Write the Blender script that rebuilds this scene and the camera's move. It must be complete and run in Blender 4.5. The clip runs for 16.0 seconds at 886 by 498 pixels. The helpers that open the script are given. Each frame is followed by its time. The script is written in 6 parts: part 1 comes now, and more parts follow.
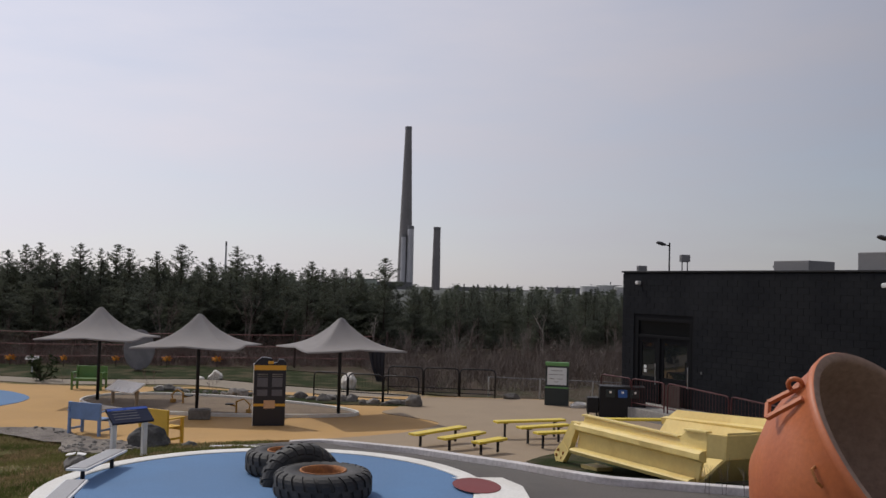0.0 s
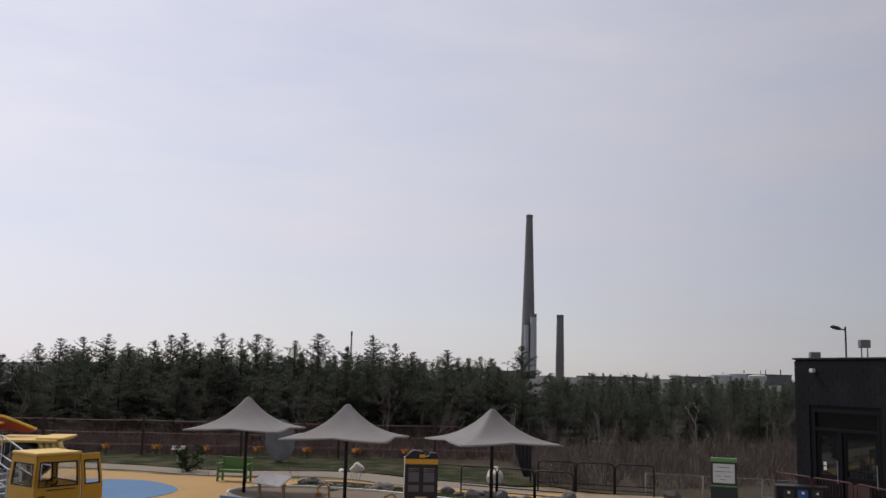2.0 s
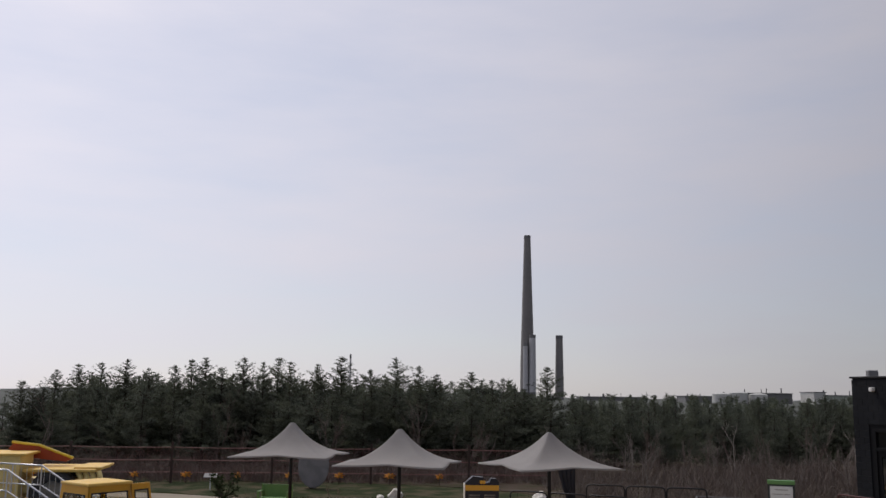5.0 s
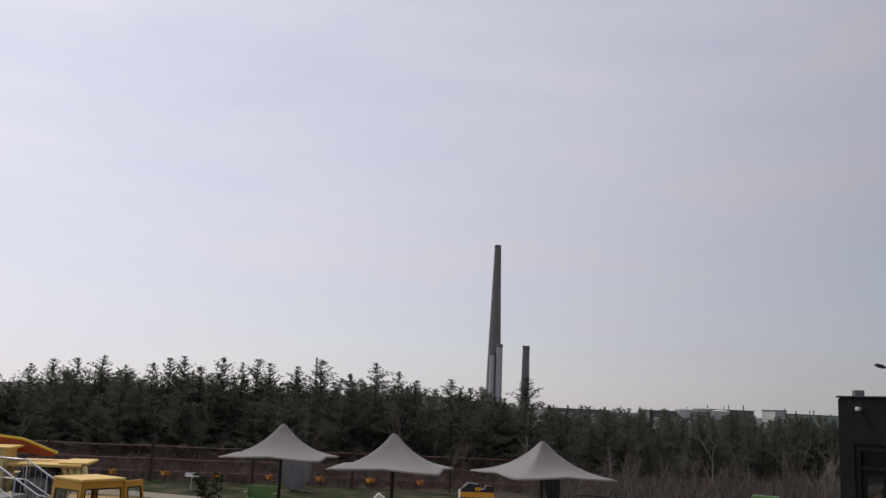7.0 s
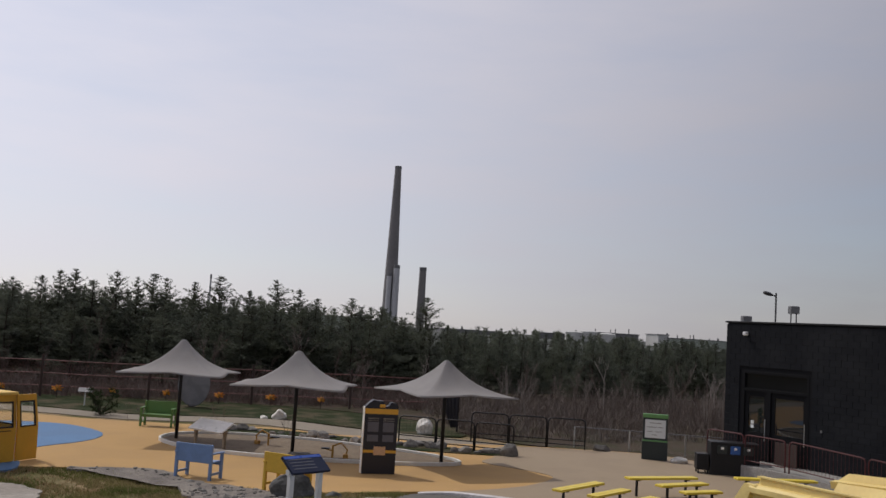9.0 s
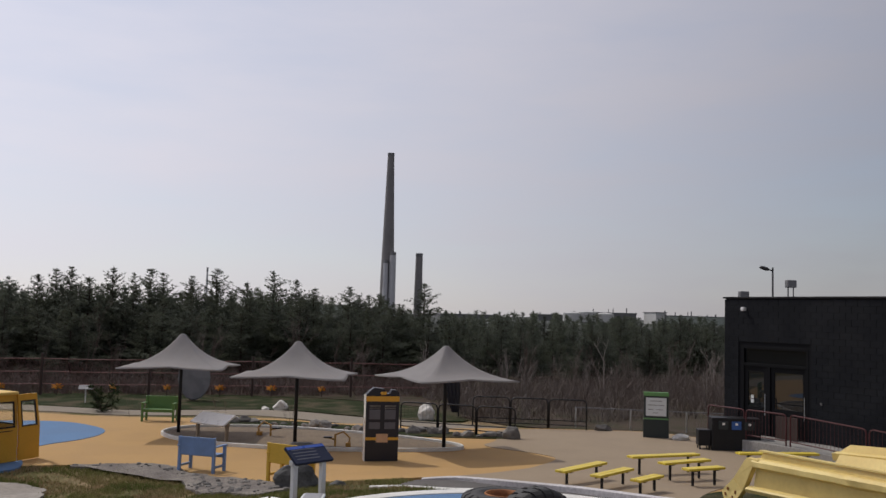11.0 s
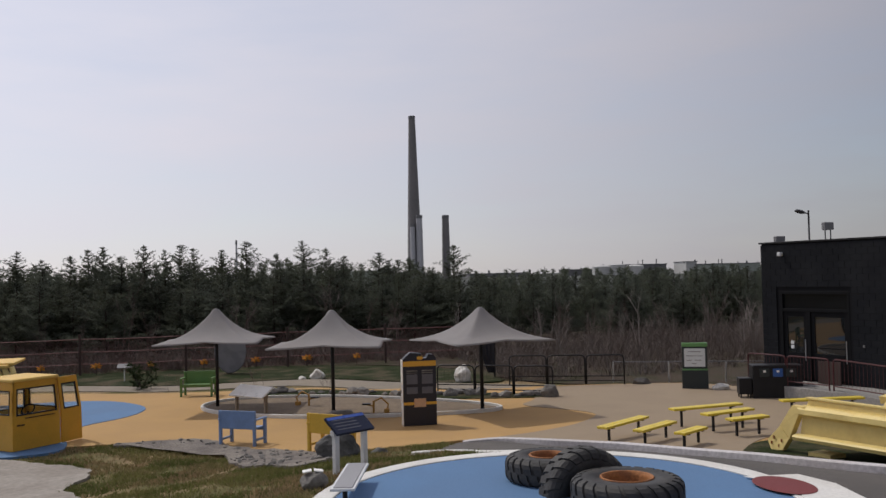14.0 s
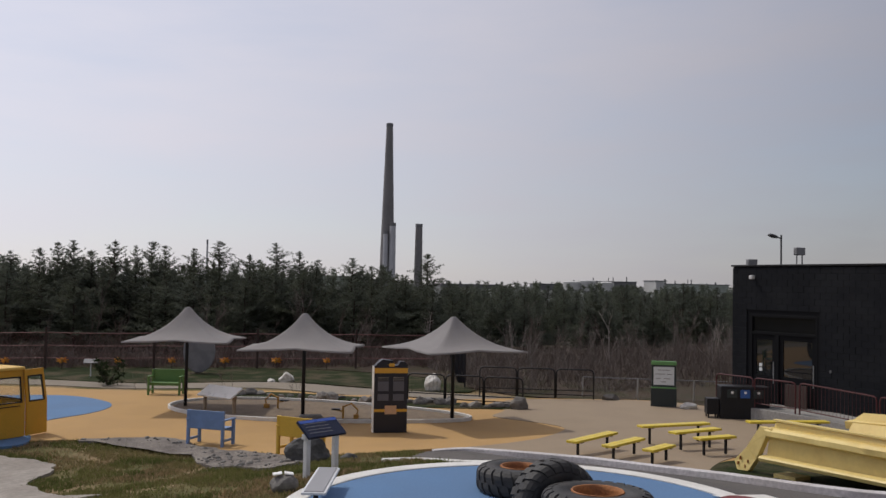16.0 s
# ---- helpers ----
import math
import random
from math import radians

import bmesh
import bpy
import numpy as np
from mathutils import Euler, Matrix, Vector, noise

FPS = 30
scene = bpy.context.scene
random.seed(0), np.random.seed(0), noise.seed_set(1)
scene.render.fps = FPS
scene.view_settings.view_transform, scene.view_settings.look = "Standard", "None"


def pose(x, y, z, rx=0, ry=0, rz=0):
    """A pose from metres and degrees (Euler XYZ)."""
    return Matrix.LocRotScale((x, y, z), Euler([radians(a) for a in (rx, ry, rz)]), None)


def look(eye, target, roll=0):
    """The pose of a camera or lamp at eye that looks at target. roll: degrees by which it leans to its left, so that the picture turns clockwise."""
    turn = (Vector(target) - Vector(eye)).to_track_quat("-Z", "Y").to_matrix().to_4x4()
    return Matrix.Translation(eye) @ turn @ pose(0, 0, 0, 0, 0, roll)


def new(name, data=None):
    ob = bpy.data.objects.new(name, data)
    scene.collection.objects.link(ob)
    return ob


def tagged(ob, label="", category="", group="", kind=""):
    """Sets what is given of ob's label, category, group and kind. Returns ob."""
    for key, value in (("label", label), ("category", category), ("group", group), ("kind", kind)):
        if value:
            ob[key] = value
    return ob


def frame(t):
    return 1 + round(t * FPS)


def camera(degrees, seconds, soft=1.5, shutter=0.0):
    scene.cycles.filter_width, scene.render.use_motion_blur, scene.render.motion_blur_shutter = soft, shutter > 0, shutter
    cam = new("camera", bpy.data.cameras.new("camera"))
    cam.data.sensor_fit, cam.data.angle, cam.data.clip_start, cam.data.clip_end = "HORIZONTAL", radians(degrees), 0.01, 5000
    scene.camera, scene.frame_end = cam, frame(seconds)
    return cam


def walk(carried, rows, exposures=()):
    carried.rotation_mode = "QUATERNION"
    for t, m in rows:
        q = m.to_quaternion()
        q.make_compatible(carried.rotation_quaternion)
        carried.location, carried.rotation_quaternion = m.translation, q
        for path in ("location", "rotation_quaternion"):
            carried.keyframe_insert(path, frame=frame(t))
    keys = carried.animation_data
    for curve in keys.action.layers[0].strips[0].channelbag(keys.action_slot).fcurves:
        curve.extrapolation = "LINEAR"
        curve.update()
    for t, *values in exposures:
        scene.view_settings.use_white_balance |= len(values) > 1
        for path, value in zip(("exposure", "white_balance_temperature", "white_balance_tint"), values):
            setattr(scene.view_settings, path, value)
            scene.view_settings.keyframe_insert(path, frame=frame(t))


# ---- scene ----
cam = camera(51.8, 16.0)
PATH = [
    (0, (4.066, -2.357, 4.131), (4.462, -0.399, 4.217), 1.5),
    (0.5, (3.864, -2.157, 4.092), (4.331, -0.215, 4.202), 2.8),
    (1, (3.692, -1.626, 4.118), (3.909, 0.355, 4.292), 3.4),
    (1.5, (3.556, -1.368, 4.133), (3.668, 0.616, 4.361), 2.8),
    (2, (3.325, -1.085, 4.104), (3.451, 0.892, 4.376), 1.4),
    (2.5, (3.071, -0.998, 4.098), (3.155, 0.98, 4.386), 2.3),
    (3, (2.779, -0.784, 4.119), (2.932, 1.188, 4.418), 1.0),
    (3.5, (2.486, -0.638, 4.108), (2.649, 1.327, 4.441), 0.3),
    (4, (2.203, -0.717, 4.082), (2.357, 1.251, 4.405), 1.1),
    (4.5, (1.857, -0.494, 4.102), (2.026, 1.474, 4.411), 2.0),
    (4.7, (1.808, -0.406, 4.11), (1.939, 1.566, 4.42), 0.8),
    (6.8, (0.86, -0.367, 4.056), (1.016, 1.59, 4.437), 1.6),
    (7, (0.802, -0.399, 4.051), (0.997, 1.563, 4.387), 2.6),
    (7.5, (0.573, -0.154, 4.063), (0.947, 1.804, 4.222), 1.4),
    (8, (0.64, 0.013, 4.005), (1.031, 1.969, 4.151), 2.2),
    (8.5, (0.544, -0.076, 4.006), (0.955, 1.874, 4.176), 2.7),
    (8.7, (0.516, -0.130, 4.005), (0.944, 1.818, 4.182), 3.6),
    (10.8, (0.529, -0.238, 4.01), (0.935, 1.712, 4.182), 1.6),
    (11, (0.521, -0.136, 4.013), (0.957, 1.81, 4.158), 1.6),
    (11.5, (0.52, -0.01, 4.027), (0.947, 1.939, 4.154), 1.1),
    (12, (0.589, 0.128, 4.049), (0.945, 2.093, 4.171), 4.3),
    (12.5, (0.633, 0.161, 4.024), (0.889, 2.142, 4.127), 4.4),
    (13, (0.718, 0.04, 4.053), (0.915, 2.03, 4.081), 2.8),
    (13.5, (0.625, 0.062, 4.057), (0.991, 2.028, 4.082), 0.6),
    (14, (0.51, 0.164, 4.046), (0.89, 2.127, 4.106), -1.4),
    (14.5, (0.485, 0.012, 4.017), (0.811, 1.984, 4.087), -0.1),
    (15, (0.569, -0.055, 4.042), (0.958, 1.906, 4.101), -0.1),
    (15.5, (0.457, -0.005, 4.045), (1.028, 1.911, 4.105), 0.5),
    (16, (0.374, 0.157, 4.029), (0.813, 2.107, 4.109), 1.1),
]
walk(cam, [(t, look(eye, target, roll)) for t, eye, target, roll in PATH])

# ---- world, sun and sky ----
SUN_FROM = Vector((-0.63, 0.77, 1.27)).normalized()
world = bpy.data.worlds.new("sky")
scene.world = world
world.use_nodes = True
wn, wl = world.node_tree.nodes, world.node_tree.links
wn.clear()
w_out, w_bg = wn.new("ShaderNodeOutputWorld"), wn.new("ShaderNodeBackground")
w_sky = wn.new("ShaderNodeTexSky")
w_sky.sky_type, w_sky.sun_disc = "NISHITA", False
w_sky.sun_elevation = math.asin(SUN_FROM.z)
w_sky.sun_rotation = math.atan2(SUN_FROM.x, SUN_FROM.y) % (2 * math.pi)
w_sky.air_density, w_sky.dust_density, w_sky.ozone_density = 1.0, 0.5, 2.0
# thin veil of high cloud over the blue
w_tc, w_map = wn.new("ShaderNodeTexCoord"), wn.new("ShaderNodeMapping")
w_map.inputs["Scale"].default_value = (1.0, 1.0, 4.5)
w_noise, w_ramp = wn.new("ShaderNodeTexNoise"), wn.new("ShaderNodeMapRange")
w_noise.inputs["Scale"].default_value, w_noise.inputs["Detail"].default_value = 2.4, 8.0
w_noise.inputs["Roughness"].default_value = 0.55
w_ramp.inputs["From Min"].default_value, w_ramp.inputs["From Max"].default_value = 0.3, 0.75
w_ramp.inputs["To Min"].default_value, w_ramp.inputs["To Max"].default_value = 0.66, 0.98
w_mix = wn.new("ShaderNodeMixRGB")
# the veil is brighter on the sun's side of the sky
w_dir, w_dot, w_glow, w_veil = wn.new("ShaderNodeVectorMath"), wn.new("ShaderNodeVectorMath"), wn.new("ShaderNodeMapRange"), wn.new("ShaderNodeMixRGB")
w_dir.operation, w_dot.operation = "NORMALIZE", "DOT_PRODUCT"
w_dot.inputs[1].default_value = (-0.616, 0.555, 0.559)
w_glow.inputs["From Min"].default_value, w_glow.inputs["From Max"].default_value = 0.1, 1.0
w_glow.inputs["To Min"].default_value, w_glow.inputs["To Max"].default_value = 0.42, 1.22
w_veil.blend_type = "MULTIPLY"
w_veil.inputs["Fac"].default_value = 1.0
w_veil.inputs["Color1"].default_value = (7.6, 7.32, 8.1, 1)
w_bg.inputs["Strength"].default_value = 0.10
wl.new(w_tc.outputs["Generated"], w_dir.inputs[0])
wl.new(w_dir.outputs["Vector"], w_dot.inputs[0])
wl.new(w_dot.outputs["Value"], w_glow.inputs["Value"])
wl.new(w_glow.outputs["Result"], w_veil.inputs["Color2"])
wl.new(w_veil.outputs["Color"], w_mix.inputs["Color2"])
wl.new(w_tc.outputs["Generated"], w_map.inputs["Vector"])
wl.new(w_map.outputs["Vector"], w_noise.inputs["Vector"])
wl.new(w_noise.outputs["Fac"], w_ramp.inputs["Value"])
wl.new(w_ramp.outputs["Result"], w_mix.inputs["Fac"])
wl.new(w_sky.outputs["Color"], w_mix.inputs["Color1"])
wl.new(w_mix.outputs["Color"], w_bg.inputs["Color"])
wl.new(w_bg.outputs["Background"], w_out.inputs["Surface"])
sun = new("sun", bpy.data.lights.new("sun", "SUN"))
sun.data.energy, sun.data.angle, sun.data.color = 2.0, radians(1.0), (1.0, 0.94, 0.85)
sun.matrix_world = look(SUN_FROM * 200, (0, 0, 0))


# ---- materials ----
def mat(name, color, rough=0.6, metal=0.0, var=0.25, scale=6.0, fine=60.0, bump=0.15, second=None, amount=0.5, lo=0.45, hi=0.6,
        per_object=0.0, coat=0.0, through_light=0.0, spec=0.5):
    """Two scales of colour change, a second colour in patches, relief, and wear in the gloss."""
    m = bpy.data.materials.new(name)
    m.use_nodes = True
    n, l = m.node_tree.nodes, m.node_tree.links
    b = n["Principled BSDF"]
    tc = n.new("ShaderNodeTexCoord")
    geo = n.new("ShaderNodeNewGeometry")
    big, small = n.new("ShaderNodeTexNoise"), n.new("ShaderNodeTexNoise")
    for t, s, d in ((big, scale, 5.0), (small, fine, 3.0)):
        t.inputs["Scale"].default_value, t.inputs["Detail"].default_value = s, d
        l.new(geo.outputs["Position"], t.inputs["Vector"])
    base = n.new("ShaderNodeRGB")
    base.outputs[0].default_value = (*color, 1)
    last = base.outputs[0]
    if second:
        mr = n.new("ShaderNodeMapRange")
        mr.inputs["From Min"].default_value, mr.inputs["From Max"].default_value = lo, hi
        mr.inputs["To Max"].default_value = amount
        l.new(big.outputs["Fac"], mr.inputs["Value"])
        mx = n.new("ShaderNodeMixRGB")
        mx.inputs["Color2"].default_value = (*second, 1)
        l.new(mr.outputs["Result"], mx.inputs["Fac"])
        l.new(last, mx.inputs["Color1"])
        last = mx.outputs["Color"]
    for t, k in ((big, var * 0.6), (small, var)):
        mr = n.new("ShaderNodeMapRange")
        mr.inputs["From Min"].default_value, mr.inputs["From Max"].default_value = 0.25, 0.75
        mr.inputs["To Min"].default_value, mr.inputs["To Max"].default_value = 1 - k, 1 + k
        l.new(t.outputs["Fac"], mr.inputs["Value"])
        mu = n.new("ShaderNodeMixRGB")
        mu.blend_type = "MULTIPLY"
        mu.inputs["Fac"].default_value = 1.0
        l.new(last, mu.inputs["Color1"])
        l.new(mr.outputs["Result"], mu.inputs["Color2"])
        last = mu.outputs["Color"]
    if per_object:
        oi = n.new("ShaderNodeObjectInfo")
        mr = n.new("ShaderNodeMapRange")
        mr.inputs["To Min"].default_value, mr.inputs["To Max"].default_value = 1 - per_object, 1 + per_object
        l.new(oi.outputs["Random"], mr.inputs["Value"])
        mu = n.new("ShaderNodeMixRGB")
        mu.blend_type = "MULTIPLY"
        mu.inputs["Fac"].default_value = 1.0
        l.new(last, mu.inputs["Color1"])
        l.new(mr.outputs["Result"], mu.inputs["Color2"])
        last = mu.outputs["Color"]
    l.new(last, b.inputs["Base Color"])
    b.inputs["Metallic"].default_value = metal
    b.inputs["Specular IOR Level"].default_value = spec
    rr = n.new("ShaderNodeMapRange")
    rr.inputs["To Min"].default_value, rr.inputs["To Max"].default_value = max(0.02, rough - 0.12), min(1.0, rough + 0.12)
    l.new(big.outputs["Fac"], rr.inputs["Value"])
    l.new(rr.outputs["Result"], b.inputs["Roughness"])
    if coat:
        b.inputs["Coat Weight"].default_value = coat
    if bump:
        bp = n.new("ShaderNodeBump")
        bp.inputs["Strength"].default_value, bp.inputs["Distance"].default_value = bump, 0.02
        l.new(small.outputs["Fac"], bp.inputs["Height"])
        l.new(bp.outputs["Normal"], b.inputs["Normal"])
    if through_light:
        tr, add = n.new("ShaderNodeBsdfTranslucent"), n.new("ShaderNodeMixShader")
        l.new(last, tr.inputs["Color"])
        add.inputs["Fac"].default_value = through_light
        l.new(b.outputs["BSDF"], add.inputs[1])
        l.new(tr.outputs["BSDF"], add.inputs[2])
        l.new(add.outputs["Shader"], n["Material Output"].inputs["Surface"])
    return m


M_grass = mat("grass_blades", (0.115, 0.105, 0.045), 0.95, var=0.4, scale=0.55, fine=14, bump=0.7, second=(0.25, 0.18, 0.11), amount=0.85, lo=0.46, hi=0.62, spec=0.05)
M_blade = mat("green_grass_blade", (0.135, 0.155, 0.05), 0.9, var=0.4, scale=0.6, fine=9, bump=0.0, second=(0.21, 0.19, 0.075), amount=0.6, through_light=0.25, spec=0.05)
M_straw = mat("dry_grass_blade", (0.34, 0.25, 0.14), 0.9, var=0.4, scale=0.6, fine=9, bump=0.0, second=(0.19, 0.175, 0.075), amount=0.7, through_light=0.2, spec=0.05)
M_lawn = mat("short_turf", (0.026, 0.036, 0.014), 0.95, var=0.5, scale=0.9, fine=16, bump=0.8, second=(0.07, 0.058, 0.038), amount=0.85, spec=0.05)
M_floor_wood = mat("leaf_litter", (0.075, 0.058, 0.045), 0.95, var=0.45, scale=0.8, fine=12, bump=0.8, second=(0.032, 0.036, 0.018), amount=0.7, spec=0.05)
M_tan = mat("tan_rubber_surface", (0.43, 0.265, 0.105), 0.85, var=0.10, scale=0.5, fine=45, bump=0.2, second=(0.35, 0.22, 0.10), amount=0.5, spec=0.25)
M_conc = mat("beige_concrete", (0.29, 0.225, 0.155), 0.85, var=0.12, scale=0.6, fine=30, bump=0.2, second=(0.245, 0.19, 0.135), amount=0.6, spec=0.25)
M_path = mat("pale_footpath", (0.24, 0.205, 0.16), 0.9, var=0.15, scale=0.7, fine=25, bump=0.25, second=(0.18, 0.16, 0.13), amount=0.6, spec=0.25)
M_asph = mat("worn_asphalt", (0.115, 0.105, 0.098), 0.9, var=0.2, scale=0.8, fine=50, bump=0.3, second=(0.085, 0.08, 0.076), amount=0.7, spec=0.25)
M_blue = mat("blue_rubber_surface", (0.10, 0.188, 0.335), 0.8, var=0.10, scale=0.6, fine=40, bump=0.2, second=(0.105, 0.205, 0.37), amount=0.5, spec=0.25)
M_white = mat("white_paint_on_concrete", (0.68, 0.67, 0.64), 0.75, var=0.12, scale=1.4, fine=30, bump=0.2, second=(0.5, 0.48, 0.44), amount=0.5)
M_red = mat("dark_red_rubber", (0.16, 0.03, 0.032), 0.8, var=0.12, scale=2, fine=40)
M_rockp = mat("pale_weathered_rock", (0.285, 0.255, 0.222), 0.9, var=0.2, scale=0.9, fine=9, bump=0.6, second=(0.20, 0.175, 0.15), amount=0.7)
M_gravel = mat("grey_gravel", (0.19, 0.17, 0.155), 0.95, var=0.5, scale=1.5, fine=28, bump=0.9, second=(0.21, 0.19, 0.165), amount=0.6, spec=0.05)
M_sand = mat("brown_play_sand", (0.19, 0.145, 0.10), 0.95, var=0.25, scale=1.3, fine=14, bump=0.6, second=(0.13, 0.10, 0.075), amount=0.7, spec=0.25)
M_kerb = mat("weathered_kerb_concrete", (0.55, 0.525, 0.53), 0.85, var=0.2, scale=1.2, fine=14, bump=0.3, second=(0.36, 0.33, 0.32), amount=0.6)
M_block = mat("black_painted_block", (0.0082, 0.0094, 0.0125), 0.62, var=0.3, scale=0.8, fine=25, bump=0.35, second=(0.0135, 0.0145, 0.017), amount=0.6, per_object=0.07, spec=0.12)
M_mortar = mat("black_painted_joint", (0.0085, 0.009, 0.011), 0.8, var=0.2, spec=0.12)
M_black = mat("black_powder_coat", (0.015, 0.015, 0.017), 0.45, var=0.2, bump=0.05, spec=0.25)
M_yel = mat("yellow_bench_paint", (0.72, 0.55, 0.055), 0.45, var=0.1, scale=3, fine=40, bump=0.08, second=(0.55, 0.42, 0.07), amount=0.5)
M_dump = mat("faded_yellow_steel_paint", (0.70, 0.55, 0.21), 0.55, var=0.05, scale=1.1, fine=12, bump=0.05, second=(0.58, 0.42, 0.15), amount=0.55)
M_cab = mat("mustard_yellow_paint", (0.58, 0.30, 0.022), 0.5, var=0.08, scale=2, fine=30, bump=0.08, second=(0.46, 0.26, 0.02), amount=0.5)
# paler yellow for the cab roof and the truck's deck and canopy
M_cabtop = mat("pale_yellow_paint", (0.66, 0.43, 0.10), 0.6, var=0.1, scale=2)
M_pot = mat("orange_rust_primer", (0.43, 0.125, 0.042), 0.5, var=0.10, scale=1.2, fine=18, bump=0.12, second=(0.33, 0.085, 0.03), amount=0.6)
M_potin = mat("brown_scorched_steel", (0.30, 0.205, 0.155), 0.85, var=0.2, scale=1.5, fine=12, bump=0.35, second=(0.22, 0.145, 0.11), amount=0.7)
M_tyre = mat("grey_worn_tyre_rubber", (0.022, 0.022, 0.023), 0.68, var=0.25, scale=3, fine=25, bump=0.2, second=(0.05, 0.046, 0.042), amount=0.6)
M_rust = mat("rusty_orange_rim", (0.34, 0.13, 0.035), 0.75, var=0.3, scale=5, fine=30, bump=0.3, second=(0.16, 0.06, 0.025), amount=0.7)
M_fabric = mat("grey_shade_fabric", (0.33, 0.32, 0.325), 0.85, var=0.06, scale=1.2, fine=90, bump=0.1, second=(0.28, 0.27, 0.275), amount=0.5, through_light=0.35)
M_navy = mat("dark_navy_panel", (0.010, 0.011, 0.020), 0.4, var=0.15, bump=0.03)
M_band = mat("amber_print_band", (0.62, 0.33, 0.035), 0.5, var=0.1, bump=0.03)
M_plaque = mat("tan_print_plaque", (0.55, 0.34, 0.20), 0.5, var=0.15, bump=0.03)
M_grey_text = mat("grey_print_bar", (0.10, 0.10, 0.12), 0.5, var=0.1, bump=0.0)
M_bluebench = mat("blue_bench_paint", (0.155, 0.245, 0.43), 0.5, var=0.1, scale=4, fine=40, bump=0.1, second=(0.17, 0.27, 0.5), amount=0.5)
M_yelbench = mat("golden_bench_paint", (0.62, 0.38, 0.04), 0.5, var=0.1, scale=4, fine=40, bump=0.1)
M_grnbench = mat("green_bench_paint", (0.095, 0.20, 0.055), 0.5, var=0.12, scale=4, fine=40, bump=0.1)
M_lpost = mat("white_post_paint", (0.62, 0.63, 0.64), 0.5, var=0.1, scale=4, bump=0.06)
M_lpanel = mat("glossy_blue_print_panel", (0.008, 0.014, 0.042), 0.45, var=0.2, bump=0.0, spec=0.25)
M_lhead = mat("bright_blue_print_header", (0.03, 0.09, 0.40), 0.3, var=0.1, bump=0.0)
M_wboard = mat("pale_glare_print_board", (0.86, 0.84, 0.80), 0.3, var=0.06, bump=0.0)
M_timber = mat("weathered_timber_post", (0.33, 0.25, 0.17), 0.8, var=0.25, scale=4, fine=30, bump=0.3)
M_boulder = mat("dark_grey_boulder", (0.055, 0.055, 0.056), 0.85, var=0.3, scale=2.5, fine=14, bump=0.6, second=(0.10, 0.098, 0.093), amount=0.6)
M_stone = mat("pale_grey_fieldstone", (0.17, 0.16, 0.148), 0.9, var=0.3, scale=2.5, fine=14, bump=0.6, second=(0.25, 0.235, 0.215), amount=0.6, per_object=0.3)
M_wrock = mat("white_quartz_boulder", (0.66, 0.64, 0.60), 0.8, var=0.25, scale=3, fine=12, bump=0.6, second=(0.35, 0.31, 0.26), amount=0.6)
M_perf = mat("grey_perforated_steel", (0.30, 0.30, 0.31), 0.5, metal=0.3, var=0.12, scale=5, fine=55, bump=0.2)
M_galv = mat("galvanised_steel", (0.55, 0.56, 0.58), 0.35, metal=0.85, var=0.15, scale=4, bump=0.05)
M_redrail = mat("dark_red_rail_paint", (0.065, 0.010, 0.012), 0.5, var=0.15, bump=0.05)
M_wire = mat("reddish_fence_wire", (0.22, 0.10, 0.095), 0.6, var=0.2, bump=0.0)
M_brownpost = mat("brown_fence_post", (0.05, 0.03, 0.025), 0.8, var=0.3, bump=0.2)
M_orn = mat("orange_yellow_plastic", (0.75, 0.33, 0.03), 0.45, var=0.15, bump=0.05, through_light=0.3)
M_disc = mat("dull_grey_panel", (0.22, 0.215, 0.225), 0.6, var=0.1, scale=2, bump=0.05, second=(0.14, 0.138, 0.15), amount=0.6)
M_signgreen = mat("green_sign_header", (0.13, 0.30, 0.10), 0.5, var=0.1, bump=0.0)
M_signdark = mat("dark_sign_base", (0.022, 0.03, 0.03), 0.55, var=0.2, bump=0.05)
M_paper = mat("white_notice_sheet", (0.66, 0.68, 0.68), 0.5, var=0.05, bump=0.0)
M_bluebin = mat("blue_bin_flap", (0.03, 0.10, 0.32), 0.45, var=0.1, bump=0.0)
M_roof = mat("grey_roof_unit_sheet", (0.17, 0.17, 0.175), 0.5, metal=0.2, var=0.12, scale=2, bump=0.08)
M_lampmetal = mat("dark_bronze_lamp_metal", (0.05, 0.05, 0.055), 0.45, metal=0.4, var=0.1, bump=0.0)
M_bark = mat("grey_brown_bark", (0.05, 0.04, 0.034), 0.9, var=0.3, scale=4, fine=20, bump=0.6, spec=0.05)
M_palebark = mat("pale_birch_bark", (0.24, 0.21, 0.19), 0.85, var=0.3, scale=4, fine=20, bump=0.3, per_object=0.3, spec=0.05)
M_twig = mat("bare_brown_twig", (0.125, 0.098, 0.085), 0.9, var=0.3, scale=1.2, bump=0.0, second=(0.20, 0.175, 0.16), amount=0.7, spec=0.05)
M_pine = mat("pine_needles", (0.112, 0.125, 0.10), 0.8, var=0.35, scale=0.7, fine=9, bump=0.0, second=(0.078, 0.085, 0.05), amount=0.5, per_object=0.2, through_light=0.5, spec=0.05)
M_shrub = mat("dull_green_shrub_leaf", (0.035, 0.05, 0.023), 0.8, var=0.35, scale=2, fine=15, bump=0.0, through_light=0.2, spec=0.05)
M_stack = mat("grey_chimney_concrete", (0.20, 0.19, 0.19), 0.9, var=0.08, scale=0.02, fine=0.2, bump=0.0, second=(0.16, 0.155, 0.155), amount=0.5)
